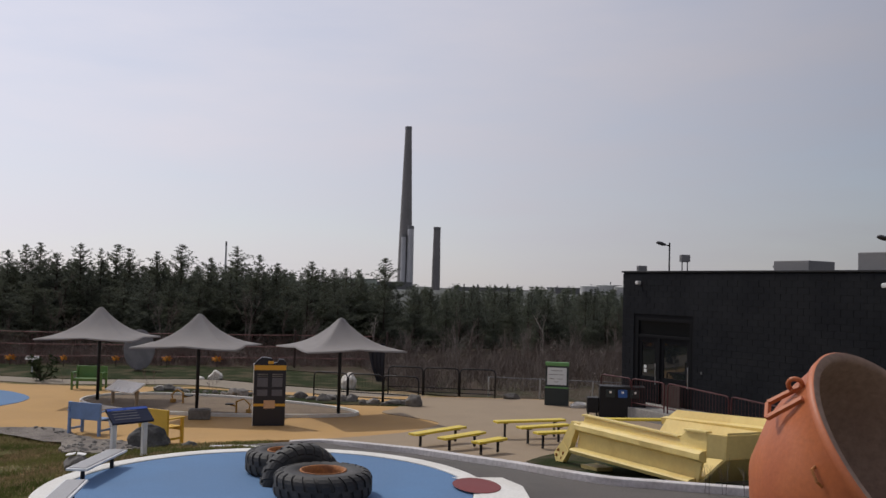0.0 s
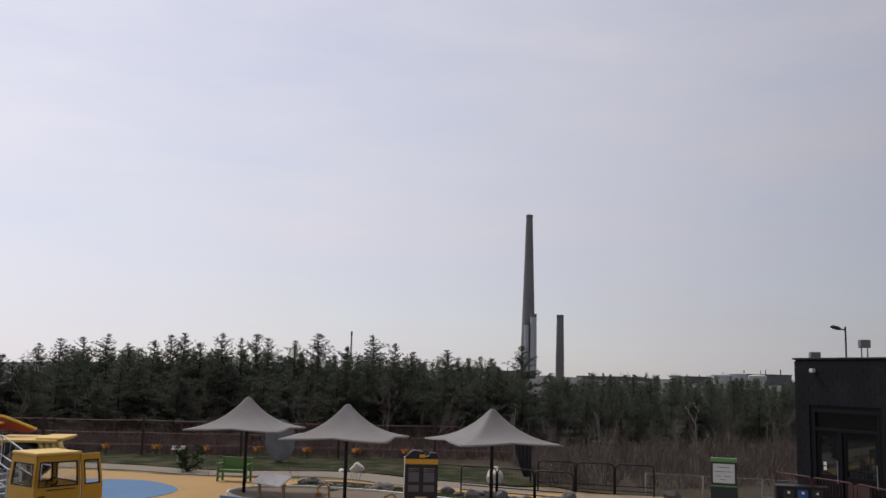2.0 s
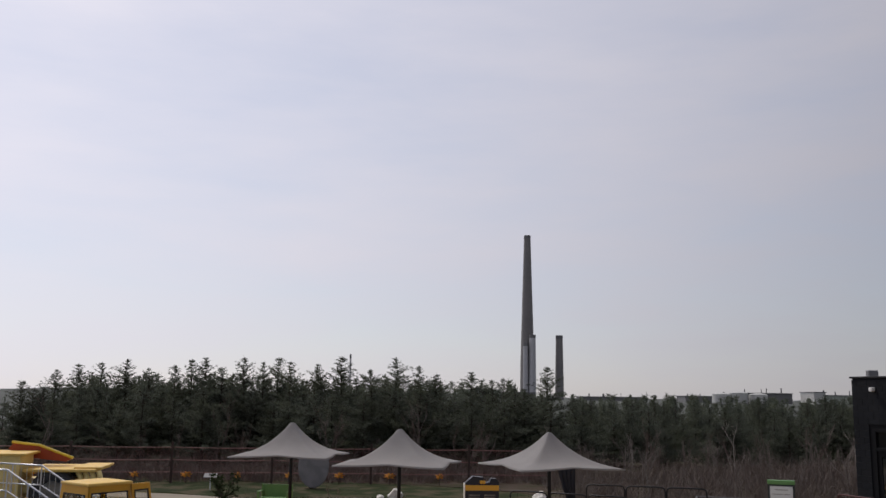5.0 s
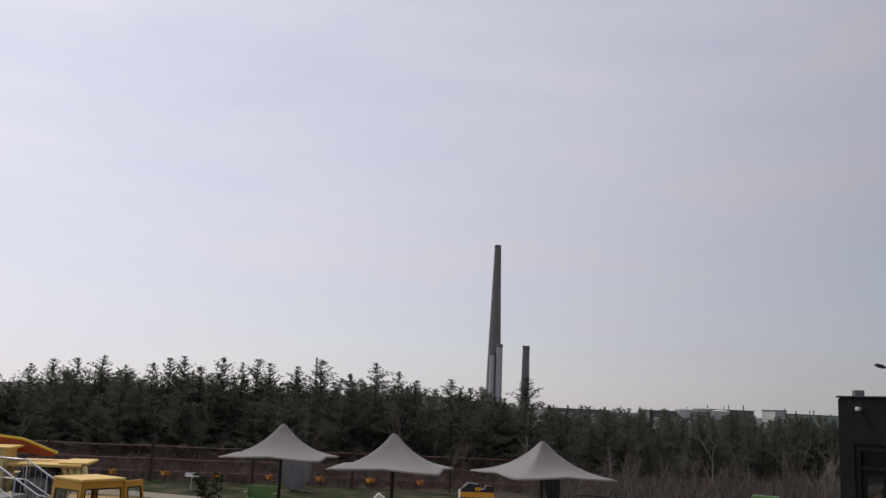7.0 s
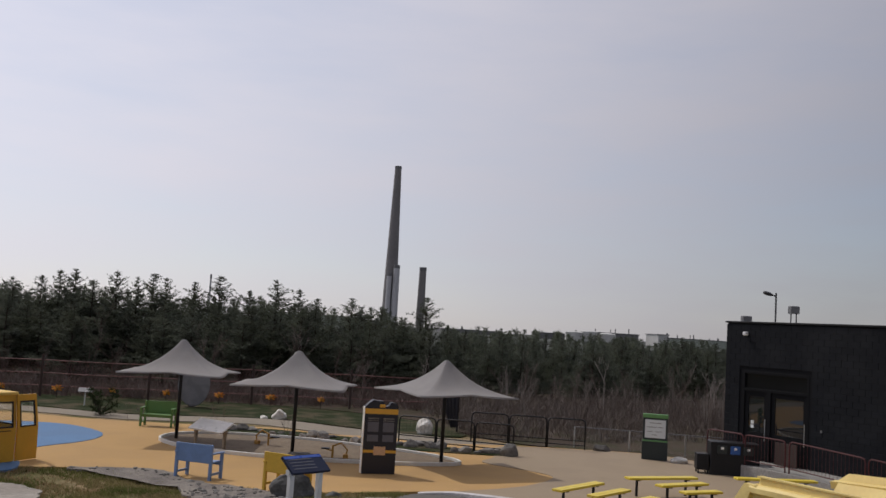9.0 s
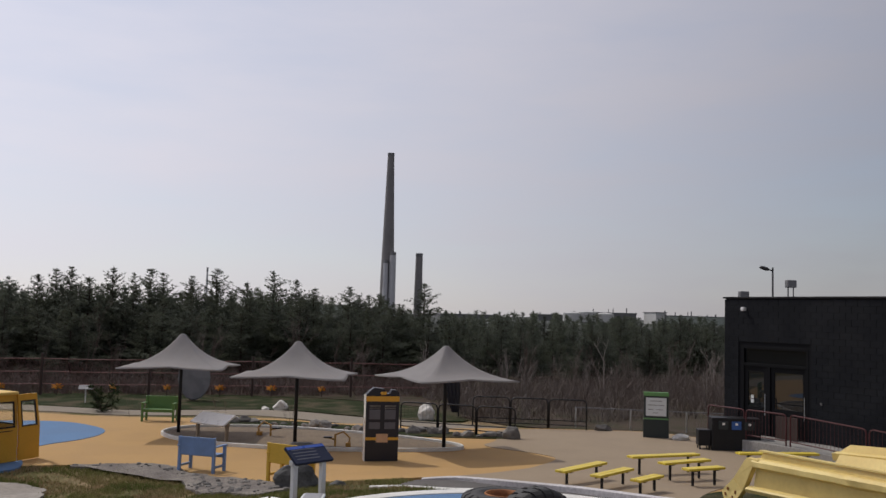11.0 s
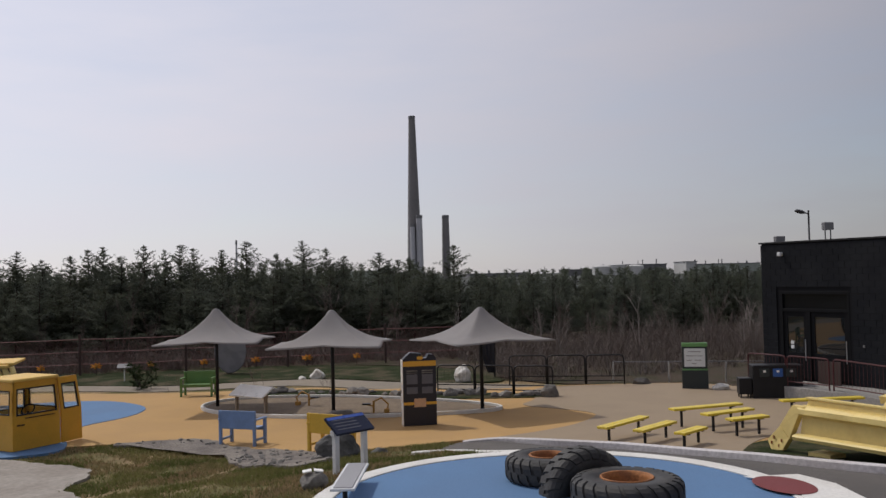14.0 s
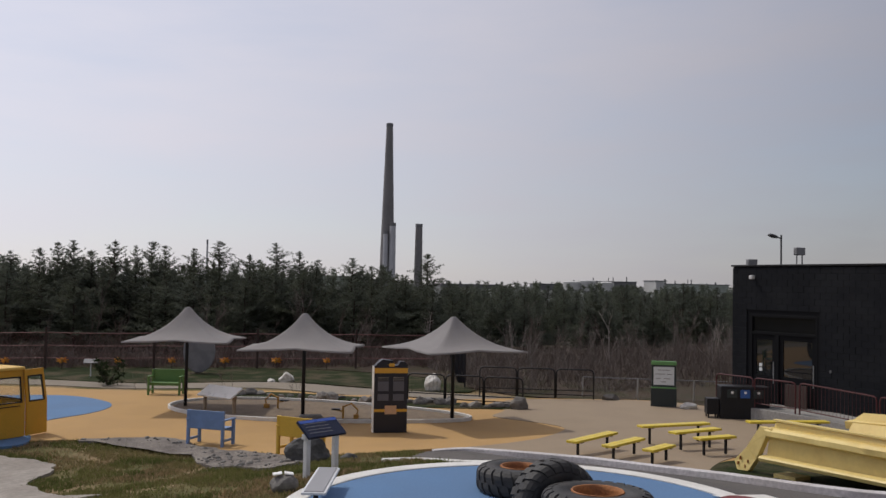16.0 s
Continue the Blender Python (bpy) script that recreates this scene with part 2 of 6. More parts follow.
M_pipe = mat("pale_steel_flue", (0.42, 0.42, 0.44), 0.5, var=0.08, scale=0.05, fine=0.3, bump=0.0)
M_plant = mat("grey_green_factory_cladding", (0.30, 0.33, 0.29), 0.8, var=0.12, scale=0.03, fine=0.2, bump=0.0)
M_plant_dark = mat("dark_factory_cladding", (0.15, 0.15, 0.155), 0.8, var=0.15, scale=0.03, fine=0.2, bump=0.0)
M_tank = mat("white_tank_paint", (0.45, 0.45, 0.44), 0.6, var=0.08, scale=0.05, fine=0.3, bump=0.0)
M_ridge = mat("far_wooded_ridge", (0.10, 0.105, 0.10), 0.95, var=0.3, scale=0.02, fine=0.2, bump=0.0, spec=0.05)
M_wheel = mat("dull_steel_hub", (0.28, 0.26, 0.22), 0.6, metal=0.3, var=0.2)
M_truckred = mat("red_truck_paint", (0.30, 0.045, 0.012), 0.5, var=0.12)
M_stair = mat("grey_concrete_step", (0.27, 0.26, 0.245), 0.9, var=0.2, scale=2, fine=16, bump=0.3)
M_springy = mat("orange_yellow_toy_paint", (0.42, 0.22, 0.04), 0.5, var=0.1, bump=0.0)


def glass(name, color, rough=0.03, clear=True, ior=1.45):
    m = bpy.data.materials.new(name)
    m.use_nodes = True
    b = m.node_tree.nodes["Principled BSDF"]
    b.inputs["Base Color"].default_value = (*color, 1)
    b.inputs["Roughness"].default_value = rough
    b.inputs["IOR"].default_value = ior
    b.inputs["Transmission Weight"].default_value = 1.0 if clear else 0.0
    return m


M_glass = glass("clear_window_glass", (0.95, 0.96, 0.95))
M_doorblack = mat("matt_black_door_paint", (0.007, 0.0075, 0.009), 0.7, var=0.15, bump=0.03, spec=0.1)
M_tglass = glass("dark_transom_glass", (0.008, 0.009, 0.01), 0.08, clear=False, ior=1.3)
M_dglass = glass("dark_door_glass", (0.012, 0.014, 0.016), 0.02, clear=False, ior=1.75)


# ---- building tools ----
def thing(name, at, label, category, group="", yaw=0.0, kind=""):
    ob = new(name)
    ob.matrix_world = Matrix.Translation(at) @ Matrix.Rotation(yaw, 4, "Z")
    ob.empty_display_size = 0.1
    return tagged(ob, label, category, group, kind)


def finish(ob, bm, material, smooth):
    bm.normal_update()
    bm.to_mesh(ob.data)
    bm.free()
    ob.data.materials.append(material)
    if smooth:
        for p in ob.data.polygons:
            p.use_smooth = True
    return ob


def part(name, bm, material, parent, label="", smooth=False):
    ob = finish(new(name, bpy.data.meshes.new(name)), bm, material, smooth)
    ob.parent = parent
    if label:
        ob["label"] = label
    return ob


def solid(name, bm, material, label, category, group="", kind="", smooth=False, at=None):
    ob = finish(new(name, bpy.data.meshes.new(name)), bm, material, smooth)
    if at:
        ob.location = at
    return tagged(ob, label, category, group, kind)


def box(bm, x0, y0, z0, x1, y1, z1, m=None, bevel=0.0):
    r = bmesh.ops.create_cube(bm, size=1.0)
    vs = r["verts"]
    for v in vs:
        v.co = Vector((x0 + (v.co.x + 0.5) * (x1 - x0), y0 + (v.co.y + 0.5) * (y1 - y0), z0 + (v.co.z + 0.5) * (z1 - z0)))
    if bevel:
        es = list({e for v in vs for e in v.link_edges})
        got = bmesh.ops.bevel(bm, geom=es, offset=bevel, segments=2, affect="EDGES", profile=0.5)
        vs = list({v for f in got["faces"] for v in f.verts} | {v for v in vs if v.is_valid})
    if m:
        bmesh.ops.transform(bm, matrix=m, verts=vs)
    return bm


def tube(bm, pts, radius, sides=8, radius_end=None, cap=True):
    """A round bar through the points."""
    pts = [Vector(p) for p in pts]
    rings = []
    for i, p in enumerate(pts):
        d = (pts[min(i + 1, len(pts) - 1)] - pts[max(i - 1, 0)]).normalized()
        a = d.orthogonal() if abs(d.z) > 0.9 else Vector((-d.y, d.x, 0))
        a.normalize()
        b = d.cross(a)
        r = radius if radius_end is None else radius + (radius_end - radius) * i / max(1, len(pts) - 1)
        rings.append([bm.verts.new(p + r * (math.cos(t) * a + math.sin(t) * b)) for t in [2 * math.pi * k / sides for k in range(sides)]])
    for r0, r1 in zip(rings, rings[1:]):
        best = min(range(sides), key=lambda o: sum((r0[k].co - r1[(k + o) % sides].co).length for k in range(sides)))
        for k in range(sides):
            bm.faces.new((r0[k], r0[(k + 1) % sides], r1[(k + 1 + best) % sides], r1[(k + best) % sides]))
    if cap:
        bm.faces.new(rings[0][::-1])
        bm.faces.new(rings[-1])
    return bm


def lathe(bm, profile, steps=40, m=None, closed=False):
    """A turned shape: profile of (radius, height)."""
    rings = [[bm.verts.new((r * math.cos(2 * math.pi * k / steps), r * math.sin(2 * math.pi * k / steps), z)) for k in range(steps)] for r, z in profile]
    pairs = list(zip(rings, rings[1:])) + ([(rings[-1], rings[0])] if closed else [])
    for a, b in pairs:
        for k in range(steps):
            bm.faces.new((a[k], a[(k + 1) % steps], b[(k + 1) % steps], b[k]))
    if m:
        bmesh.ops.transform(bm, matrix=m, verts=[v for r in rings for v in r])
    return bm


def prism(bm, outline, depth, m=None):
    """An outline in x and z, given depth along y."""
    a = [bm.verts.new((x, 0, z)) for x, z in outline]
    b = [bm.verts.new((x, depth, z)) for x, z in outline]
    bm.faces.new(a)
    bm.faces.new(b[::-1])
    k = len(a)
    for i in range(k):
        bm.faces.new((a[i], b[i], b[(i + 1) % k], a[(i + 1) % k]))
    bmesh.ops.recalc_face_normals(bm, faces=bm.faces)
    if m:
        bmesh.ops.transform(bm, matrix=m, verts=a + b)
    return bm


def stone(bm, size, seed, rough=0.18, level=3, m=None):
    """A boulder: a ball worn into facets."""
    r = bmesh.ops.create_icosphere(bm, subdivisions=level, radius=1.0)
    rng = random.Random(seed)
    planes = [(Vector((rng.uniform(-1, 1), rng.uniform(-1, 1), rng.uniform(-0.4, 1))).normalized(), rng.uniform(0.62, 0.85)) for _ in range(9)]
    o = Vector((seed * 3.1, seed * 1.7, 0))
    for v in r["verts"]:
        p = v.co.copy()
        for n, d in planes:
            k = p.dot(n) - d
            if k > 0:
                p -= n * k * 0.9
        p *= 1 + rough * noise.noise(v.co * 1.6 + o) + rough * 0.4 * noise.noise(v.co * 5 + o)
        v.co = Vector((p.x * size[0], p.y * size[1], p.z * size[2]))
    if m:
        bmesh.ops.transform(bm, matrix=m, verts=r["verts"])
    return bm


def smooth_loop(points, steps=6, closed=True):
    """A curve through the points (Catmull-Rom)."""
    out, n = [], len(points)
    for i in range(n if closed else n - 1):
        pick = (lambda j: points[j % n]) if closed else (lambda j: points[max(0, min(n - 1, j))])
        p0, p1, p2, p3 = [Vector(pick(j)) for j in (i - 1, i, i + 1, i + 2)]
        for k in range(steps):
            t = k / steps
            out.append(0.5 * (2 * p1 + (p2 - p0) * t + (2 * p0 - 5 * p1 + 4 * p2 - p3) * t * t + (3 * p1 - p0 - 3 * p2 + p3) * t ** 3))
    if not closed:
        out.append(Vector(points[-1]))
    return out


# ---- the ground: a low mound under the blue circle, level beyond ----
MOUND = (4.6, 11.9)
CIRCLE = (4.38, 12.23)  # centre of the blue floor on top of the mound
DROP_LEFT = ((3.9, 0.92), (4.6, 0.83), (7.4, 0.44), (9.0, 0.19), (10.0, 0.1), (12.0, 0.0))
# the kerb climbs along the path from the plaza to the height of the circle: place and height of its top
KERB_LINE = ((5.0, 21.45, 0.22), (5.8, 21.25, 0.27), (6.65, 19.95, 0.34), (7.75, 18.45, 0.46), (8.6, 16.8, 0.58), (9.25, 15.4, 0.70), (9.75, 14.15, 0.79),
             (10.35, 13.15, 0.85), (11.1, 12.6, 0.88), (11.9, 12.1, 0.90), (12.7, 11.65, 0.92), (14.6, 10.8, 0.95))
KERB_HIGH = 0.14


def kerb_near(x, y):
    """Distance to the kerb line (less than 0 on the side of the circle) and the height of its foot there."""
    best = (1e9, 0.0, 0.0)
    for (x0, y0, z0), (x1, y1, z1) in zip(KERB_LINE, KERB_LINE[1:]):
        ex, ey = x1 - x0, y1 - y0
        t = min(1.0, max(0.0, ((x - x0) * ex + (y - y0) * ey) / (ex * ex + ey * ey)))
        d = math.hypot(x - x0 - t * ex, y - y0 - t * ey)
        if d < best[0]:
            best = (d, ex * (y - y0) - ey * (x - x0), z0 + (z1 - z0) * t - KERB_HIGH)
    return (best[0] if best[1] > 0 else -best[0]), best[2]


def gz(x, y):
    dx, dy = x - MOUND[0], y - MOUND[1]
    r = math.hypot(dx, dy)
    if r > 16:
        return 0.0
    a = float(np.interp(r, [k[0] for k in DROP_LEFT], [k[1] for k in DROP_LEFT]))
    d, foot = kerb_near(x, y)
    fade = min(1.0, max(0.0, (13.5 - r) / 3.5))
    plaza = float(np.interp(r, (7.5, 9.5, 12.0), (0.2, 0.12, 0.0)))
    if d > 0:
        b = max(plaza, (foot - 0.16 * d) * fade)
    else:
        k = max(0.0, r - 3.9)
        b = (0.92 + (foot - 0.92) * k / (k - d + 1e-6) - 0.06 * max(0.0, 9.0 - y)) * fade
    t = min(1.0, max(0.0, (dx + 1.0) / 2.6))
    t = t * t * (3 - 2 * t)
    return max(0.0, a + (b - a) * t)


CELL = 0.5


def drape(bm, lift):
    """Cuts the sheet into cells round the mound and lays it on the ground."""
    for axis in (0, 1):
        n = Vector((1, 0, 0)) if axis == 0 else Vector((0, 1, 0))
        for k in range(-16, 52):
            c = k * CELL
            lo, hi = ((-8, 17.5), (-0.6, 24.5))[axis]
            if lo <= c <= hi:
                bmesh.ops.bisect_plane(bm, geom=bm.verts[:] + bm.edges[:] + bm.faces[:], dist=1e-5, plane_co=n * c, plane_no=n)
    for v in bm.verts:
        v.co.z += gz(v.co.x, v.co.y) + lift
    return bm


SHEETS = {}


def sheet(name, outline, lift, material, label, category, thick=0.06, curve=5, ragged=0.0):
    """A paved or grown patch of ground with an outline, laid on the ground."""
    pts = smooth_loop([(x, y, 0) for x, y in outline], curve) if curve else [Vector((x, y, 0)) for x, y in outline]
    if ragged:
        for p in pts:
            p += ragged * Vector((noise.noise(p * 1.7) + 0.6 * noise.noise(p * 5.3), noise.noise(p * 1.7 + Vector((9, 0, 0))) + 0.6 * noise.noise(p * 5.3 + Vector((9, 0, 0))), 0))
    SHEETS[name] = [(p.x, p.y) for p in pts]
    bm = bmesh.new()
    f = bm.faces.new([bm.verts.new(p) for p in pts])
    if f.normal.z < 0 or f.calc_area() and sum((pts[i].x * pts[(i + 1) % len(pts)].y - pts[(i + 1) % len(pts)].x * pts[i].y) for i in range(len(pts))) < 0:
        bmesh.ops.reverse_faces(bm, faces=[f])
    bmesh.ops.triangulate(bm, faces=bm.faces[:])
    drape(bm, lift)
    if ragged:
        for v in bm.verts:
            v.co.z += 0.05 * max(0.0, 0.35 + noise.noise(Vector((v.co.x * 1.3, v.co.y * 1.3, 2.0))))
    rim = [e for e in bm.edges if e.is_boundary]
    got = bmesh.ops.extrude_edge_only(bm, edges=rim)
    for v in got["geom"]:
        if isinstance(v, bmesh.types.BMVert):
            v.co.z -= thick
    bmesh.ops.recalc_face_normals(bm, faces=bm.faces)
    return solid(name, bm, material, label, category, kind="structure")


def ribbon(name, line, width, height, material, label, category, lift=0.0, closed=False, kind="structure", round_top=0.012, ease=0):
    """A kerb or painted band along a line on the ground."""
    bm = bmesh.new()
    rings, n, full = [], len(line), height
    for i, p in enumerate(line):
        height = full * min(1.0, (i + 0.3) / ease) if ease else full
        a, b = (line[(i - 1) % n], line[(i + 1) % n]) if closed else (line[max(0, i - 1)], line[min(n - 1, i + 1)])
        d = (Vector(b) - Vector(a)).normalized()
        s = Vector((-d.y, d.x, 0)) * width / 2
        base = Vector((p[0], p[1], gz(p[0], p[1]) + lift))
        c = min(round_top, height * 0.4)
        rings.append([bm.verts.new(base + q) for q in (s + Vector((0, 0, -0.12)), s + Vector((0, 0, height - c)), s * (1 - c / width * 2) + Vector((0, 0, height)),
                                                       -s * (1 - c / width * 2) + Vector((0, 0, height)), -s + Vector((0, 0, height - c)), -s + Vector((0, 0, -0.12)))])
    for r0, r1 in (zip(rings, rings[1:] + rings[:1]) if closed else zip(rings, rings[1:])):
        for k in range(5):
            bm.faces.new((r0[k], r0[k + 1], r1[k + 1], r1[k]))
    if not closed:
        bm.faces.new(rings[0]), bm.faces.new(rings[-1][::-1])
    bmesh.ops.recalc_face_normals(bm, faces=bm.faces)
    return solid(name, bm, material, label, category, kind=kind)


def ground_sheet():
    xs = sorted({*[k * CELL for k in range(-16, 36)], *[-4500, -2000, -900, -400, -180, -90, -50, -32, -22, -15, -11], *[20, 24, 30, 40, 60, 100, 200, 450, 1000, 2200, 4500]})
    ys = sorted({*[k * CELL for k in range(-1, 50)], *[-200, -60, -20, -8, -3], *[27, 30, 34, 38, 42, 48, 56, 66, 80, 100, 150, 300, 700, 1500, 2600, 4800]})
    bm = bmesh.new()
    grid = [[bm.verts.new((x, y, gz(x, y) - (0.02 if x < 3.5 else 0.05))) for x in xs] for y in ys]
    for a, b in zip(grid, grid[1:]):
        for k in range(len(xs) - 1):
            bm.faces.new((a[k], a[k + 1], b[k + 1], b[k]))
    return solid("ground", bm, M_grass, "patchy spring grass ground with dry straw-coloured spots", "ground", kind="structure", smooth=True)


ground_sheet()
KERB = smooth_loop([(x, y, 0) for x, y, z in KERB_LINE], 6, closed=False)
sheet("forest_floor", [(-60, 46), (-20, 45.5), (0, 44.5), (7.5, 41), (9.4, 36.2), (10.6, 33.0), (13.2, 31.3), (15.8, 30.0), (17.6, 29.2), (30, 31), (80, 45), (100, 130), (-90, 130)], 0.0, M_floor_wood,
      "brown leaf litter under the young pine wood", "forest floor", curve=3)
bm = bmesh.new()
bm.faces.new([bm.verts.new(p) for p in ((-4400, 104, 0.02), (4400, 104, 0.02), (4400, 4700, 0.02), (-4400, 4700, 0.02))])
solid("far_woodland", bm, M_ridge, "dull far woodland reaching to the horizon", "woodland", kind="structure")
sheet("lawn_strip", [(-26, 42), (-9, 40.0), (-4, 37.8), (2, 38.0), (5.5, 35.7), (7.6, 34.2), (9.5, 34.6), (8, 40), (0, 44.5), (-20, 45.5)], 0.004, M_lawn,
      "dark green turf bank below the wire fence", "lawn", curve=3)
sheet("footpath", [(-26, 38.5), (-9, 37.6), (-3.6, 35.8), (0.5, 35.8), (2, 35.4), (4.6, 33.2), (7, 31.6), (9, 31.2), (11, 31.6), (8.2, 33.6), (5.2, 35.4), (2.0, 37.7), (-3.5, 37.5), (-9, 39.4), (-26, 40.6)],
      0.010, M_path, "pale curved concrete footpath beside the lawn", "footpath", curve=4)
sheet("plaza", [(-22, 24.6), (-8, 24.6), (-5.2, 24.3), (-4.0, 24.45), (-1.4, 24.3), (0.1, 22.6), (1.9, 20.9), (2.9, 20.6), (4.0, 20.9), (5.0, 21.55), (5.9, 21.35), (6.75, 20.05), (7.85, 18.55),
                (8.7, 16.85), (9.35, 15.45), (9.85, 14.2), (10.42, 13.22), (11.15, 12.68), (11.95, 12.18), (14.6, 10.9), (19.0, 12.0), (19.3, 20.5), (17.1, 27.2), (15.6, 30.4), (13.2, 31.3), (10.5, 31.8), (8.0, 31.8), (5.8, 33.0), (4.2, 33.2), (2.0, 34.6), (-1.0, 34.8), (-4, 35.2), (-9, 36.9), (-22, 38)],
      0.022, M_tan, "tan rubber playground surface, smooth and sunlit", "playground floor", curve=4)
sheet("concrete_apron", [(9.9, 31.3), (8.9, 28.6), (8.2, 27.4), (9.2, 26.0), (9.6, 24.9), (8.6, 23.6), (7.0, 22.3), (5.9, 21.7), (6.0, 21.35), (6.8, 20.1), (7.9, 18.6), (8.75, 16.9), (9.38, 15.5), (9.9, 16.6), (10.5, 18.3), (12.4, 20.2), (14, 20.2),
                         (18, 20), (19.2, 20.6), (17.05, 27.1), (15.5, 30.2), (13.1, 31.1)], 0.036, M_conc, "beige concrete paving round the yellow benches", "paving", curve=4)
sheet("grass_patch", [(9.36, 15.55), (9.75, 16.9), (10.3, 18.0), (11.4, 19.2), (13.0, 19.6), (15.5, 18.9), (17.6, 17.4), (17.6, 11.6), (14.6, 10.98), (11.98, 12.24), (11.2, 12.74), (10.45, 13.28), (9.88, 14.25)], 0.050, M_lawn,
      "green turf patch under the yellow dump body", "lawn", curve=4)
sheet("blue_play_floor", [(-10.0, 25.6), (-7.8, 24.2), (-6.3, 23.35), (-4.75, 23.65), (-4.5, 24.6), (-4.95, 26.4), (-4.7, 27.8), (-3.87, 29.0), (-3.44, 30.1), (-3.46, 31.3), (-4.1, 32.5), (-5.0, 33.4), (-6.2, 33.7), (-8, 33.4), (-13, 31.5), (-15, 28)],
      0.036, M_blue, "blue rubber play surface with a rounded edge", "playground floor", curve=5)
sheet("rock_outcrop", [(-10.4, 22.6), (-9.2, 24.1), (-7.9, 23.6), (-6.7, 23.9), (-5.2, 22.9), (-4.1, 21.95), (-3.4, 21.25), (-3.2, 20.2), (-3.45, 19.2), (-2.7, 17.6), (-1.8, 16.6), (-2.5, 16.0), (-1.6, 14.0), (-1.6, 11),
                       (-3.8, 10.6), (-3.5, 13.8), (-3.6, 15.0), (-4.35, 16.1), (-3.9, 16.9), (-4.7, 18.7), (-5.2, 19.7), (-5.85, 20.4), (-7.2, 21.6)], 0.02, M_rockp, "pale smooth bedrock showing through the lawn", "bedrock", curve=7, ragged=0.13)
sheet("gravel_bed", [(-3.4, 24.4), (-2.7, 23.9), (-1.9, 23.9), (-1.0, 23.4), (-0.55, 22.2), (-0.45, 21.0), (-0.15, 19.9), (0.1, 19.0), (0.6, 18.2), (1.0, 17.6), (1.55, 18.0), (2.0, 18.9), (1.75, 20.2), (1.2, 21.4), (-0.1, 22.6), (-0.8, 23.9), (-1.4, 24.5)],
      0.035, M_gravel, "rough grey gravelly rock beside the lawn", "gravel", curve=6, ragged=0.18)
sheet("rock_chip", [(-1.0, 14.35), (-0.72, 14.5), (-0.6, 14.2), (-0.78, 14.1)], 0.02, M_rockp, "small pale flat rock showing in the lawn", "bedrock", curve=4, ragged=0.06)
sheet("rock_chip", [(-1.35, 13.25), (-0.9, 13.45), (-0.2, 12.95), (-0.3, 12.4), (-0.9, 11.8), (-1.1, 12.5)], 0.02, M_rockp, "pale flat rock showing in the lawn", "bedrock", curve=4, ragged=0.1)
sheet("asphalt_path", [(3.75, 17.6), (4.2, 19.4), (4.9, 21.35), (5.75, 21.15), (6.6, 19.9), (7.7, 18.4), (8.55, 16.75), (9.2, 15.35), (9.7, 14.1), (10.3, 13.1), (11.05, 12.52), (11.85, 12.02), (14.5, 10.7), (17, 9.0),
                       (12, 4.6), (6, 6.0), (4.6, 12), (5, 15.4), (4.4, 16.3)],
      0.0, M_asph, "worn grey asphalt path curving round the blue circle", "path", curve=4)
ribbon("kerb", KERB, 0.2, KERB_HIGH, M_kerb, "weathered pale concrete kerb along the asphalt path", "kerb", ease=12)
ribbon("path_edging", smooth_loop([(5.3, 15.68, 0), (4.5, 16.1, 0), (4.1, 16.95, 0), (3.75, 17.55, 0), (3.2, 17.75, 0)], 5, closed=False), 0.14, 0.03, M_white, "white painted edging of the asphalt path", "edging")


def blue_circle():
    bm = bmesh.new()
    lathe(bm, [(0.0, 0.0), (1.7, 0.0), (3.15, 0.0), (3.15, -0.1)], 96)
    bmesh.ops.remove_doubles(bm, verts=bm.verts, dist=1e-4)
    bmesh.ops.recalc_face_normals(bm, faces=bm.faces)
    solid("blue_circle", bm, M_blue, "round blue rubber play floor with a white rim", "playground floor", kind="structure", at=(*CIRCLE, 0.955))
    bm = bmesh.new()
    lathe(bm, [(3.16, -0.1), (3.16, 0.012), (3.18, 0.02), (3.44, 0.02), (3.47, 0.0), (3.49, -0.16)], 96)
    bmesh.ops.recalc_face_normals(bm, faces=bm.faces)
    solid("white_rim", bm, M_white, "white painted concrete rim of the blue circle", "kerb", kind="structure", at=(*CIRCLE, 0.955))
    # arrow-shaped white marking with the dark red spot
    pts = [(7.36, 12.66), (8.2, 12.58), (8.36, 11.9), (8.2, 10.9), (7.3, 10.9), (7.62, 11.6), (7.6, 12.3)]
    bm = bmesh.new()
    bm.faces.new([bm.verts.new((x, y, 0.98)) for x, y in pts])
    bmesh.ops.recalc_face_normals(bm, faces=bm.faces)
    if bm.faces[:][0].normal.z < 0:
        bmesh.ops.reverse_faces(bm, faces=bm.faces[:])
    got = bmesh.ops.extrude_face_region(bm, geom=bm.faces[:])
    for v in got["geom"]:
        if isinstance(v, bmesh.types.BMVert):
            v.co.z += 0.006
    bmesh.ops.recalc_face_normals(bm, faces=bm.faces)
    solid("white_marking", bm, M_white, "white painted corner marking on the play floor", "marking", kind="structure")
    bm = bmesh.new()
    lathe(bm, [(0.0, 0.006), (0.4, 0.006), (0.41, 0.0)], 40, m=Matrix.Diagonal((0.92, 1.4, 1, 1)))
    bmesh.ops.remove_doubles(bm, verts=bm.verts, dist=1e-4)
    bmesh.ops.recalc_face_normals(bm, faces=bm.faces)
    solid("red_spot", bm, M_red, "dark red oval spot on the white marking", "marking", kind="structure", at=(7.62, 12.0, 0.990))


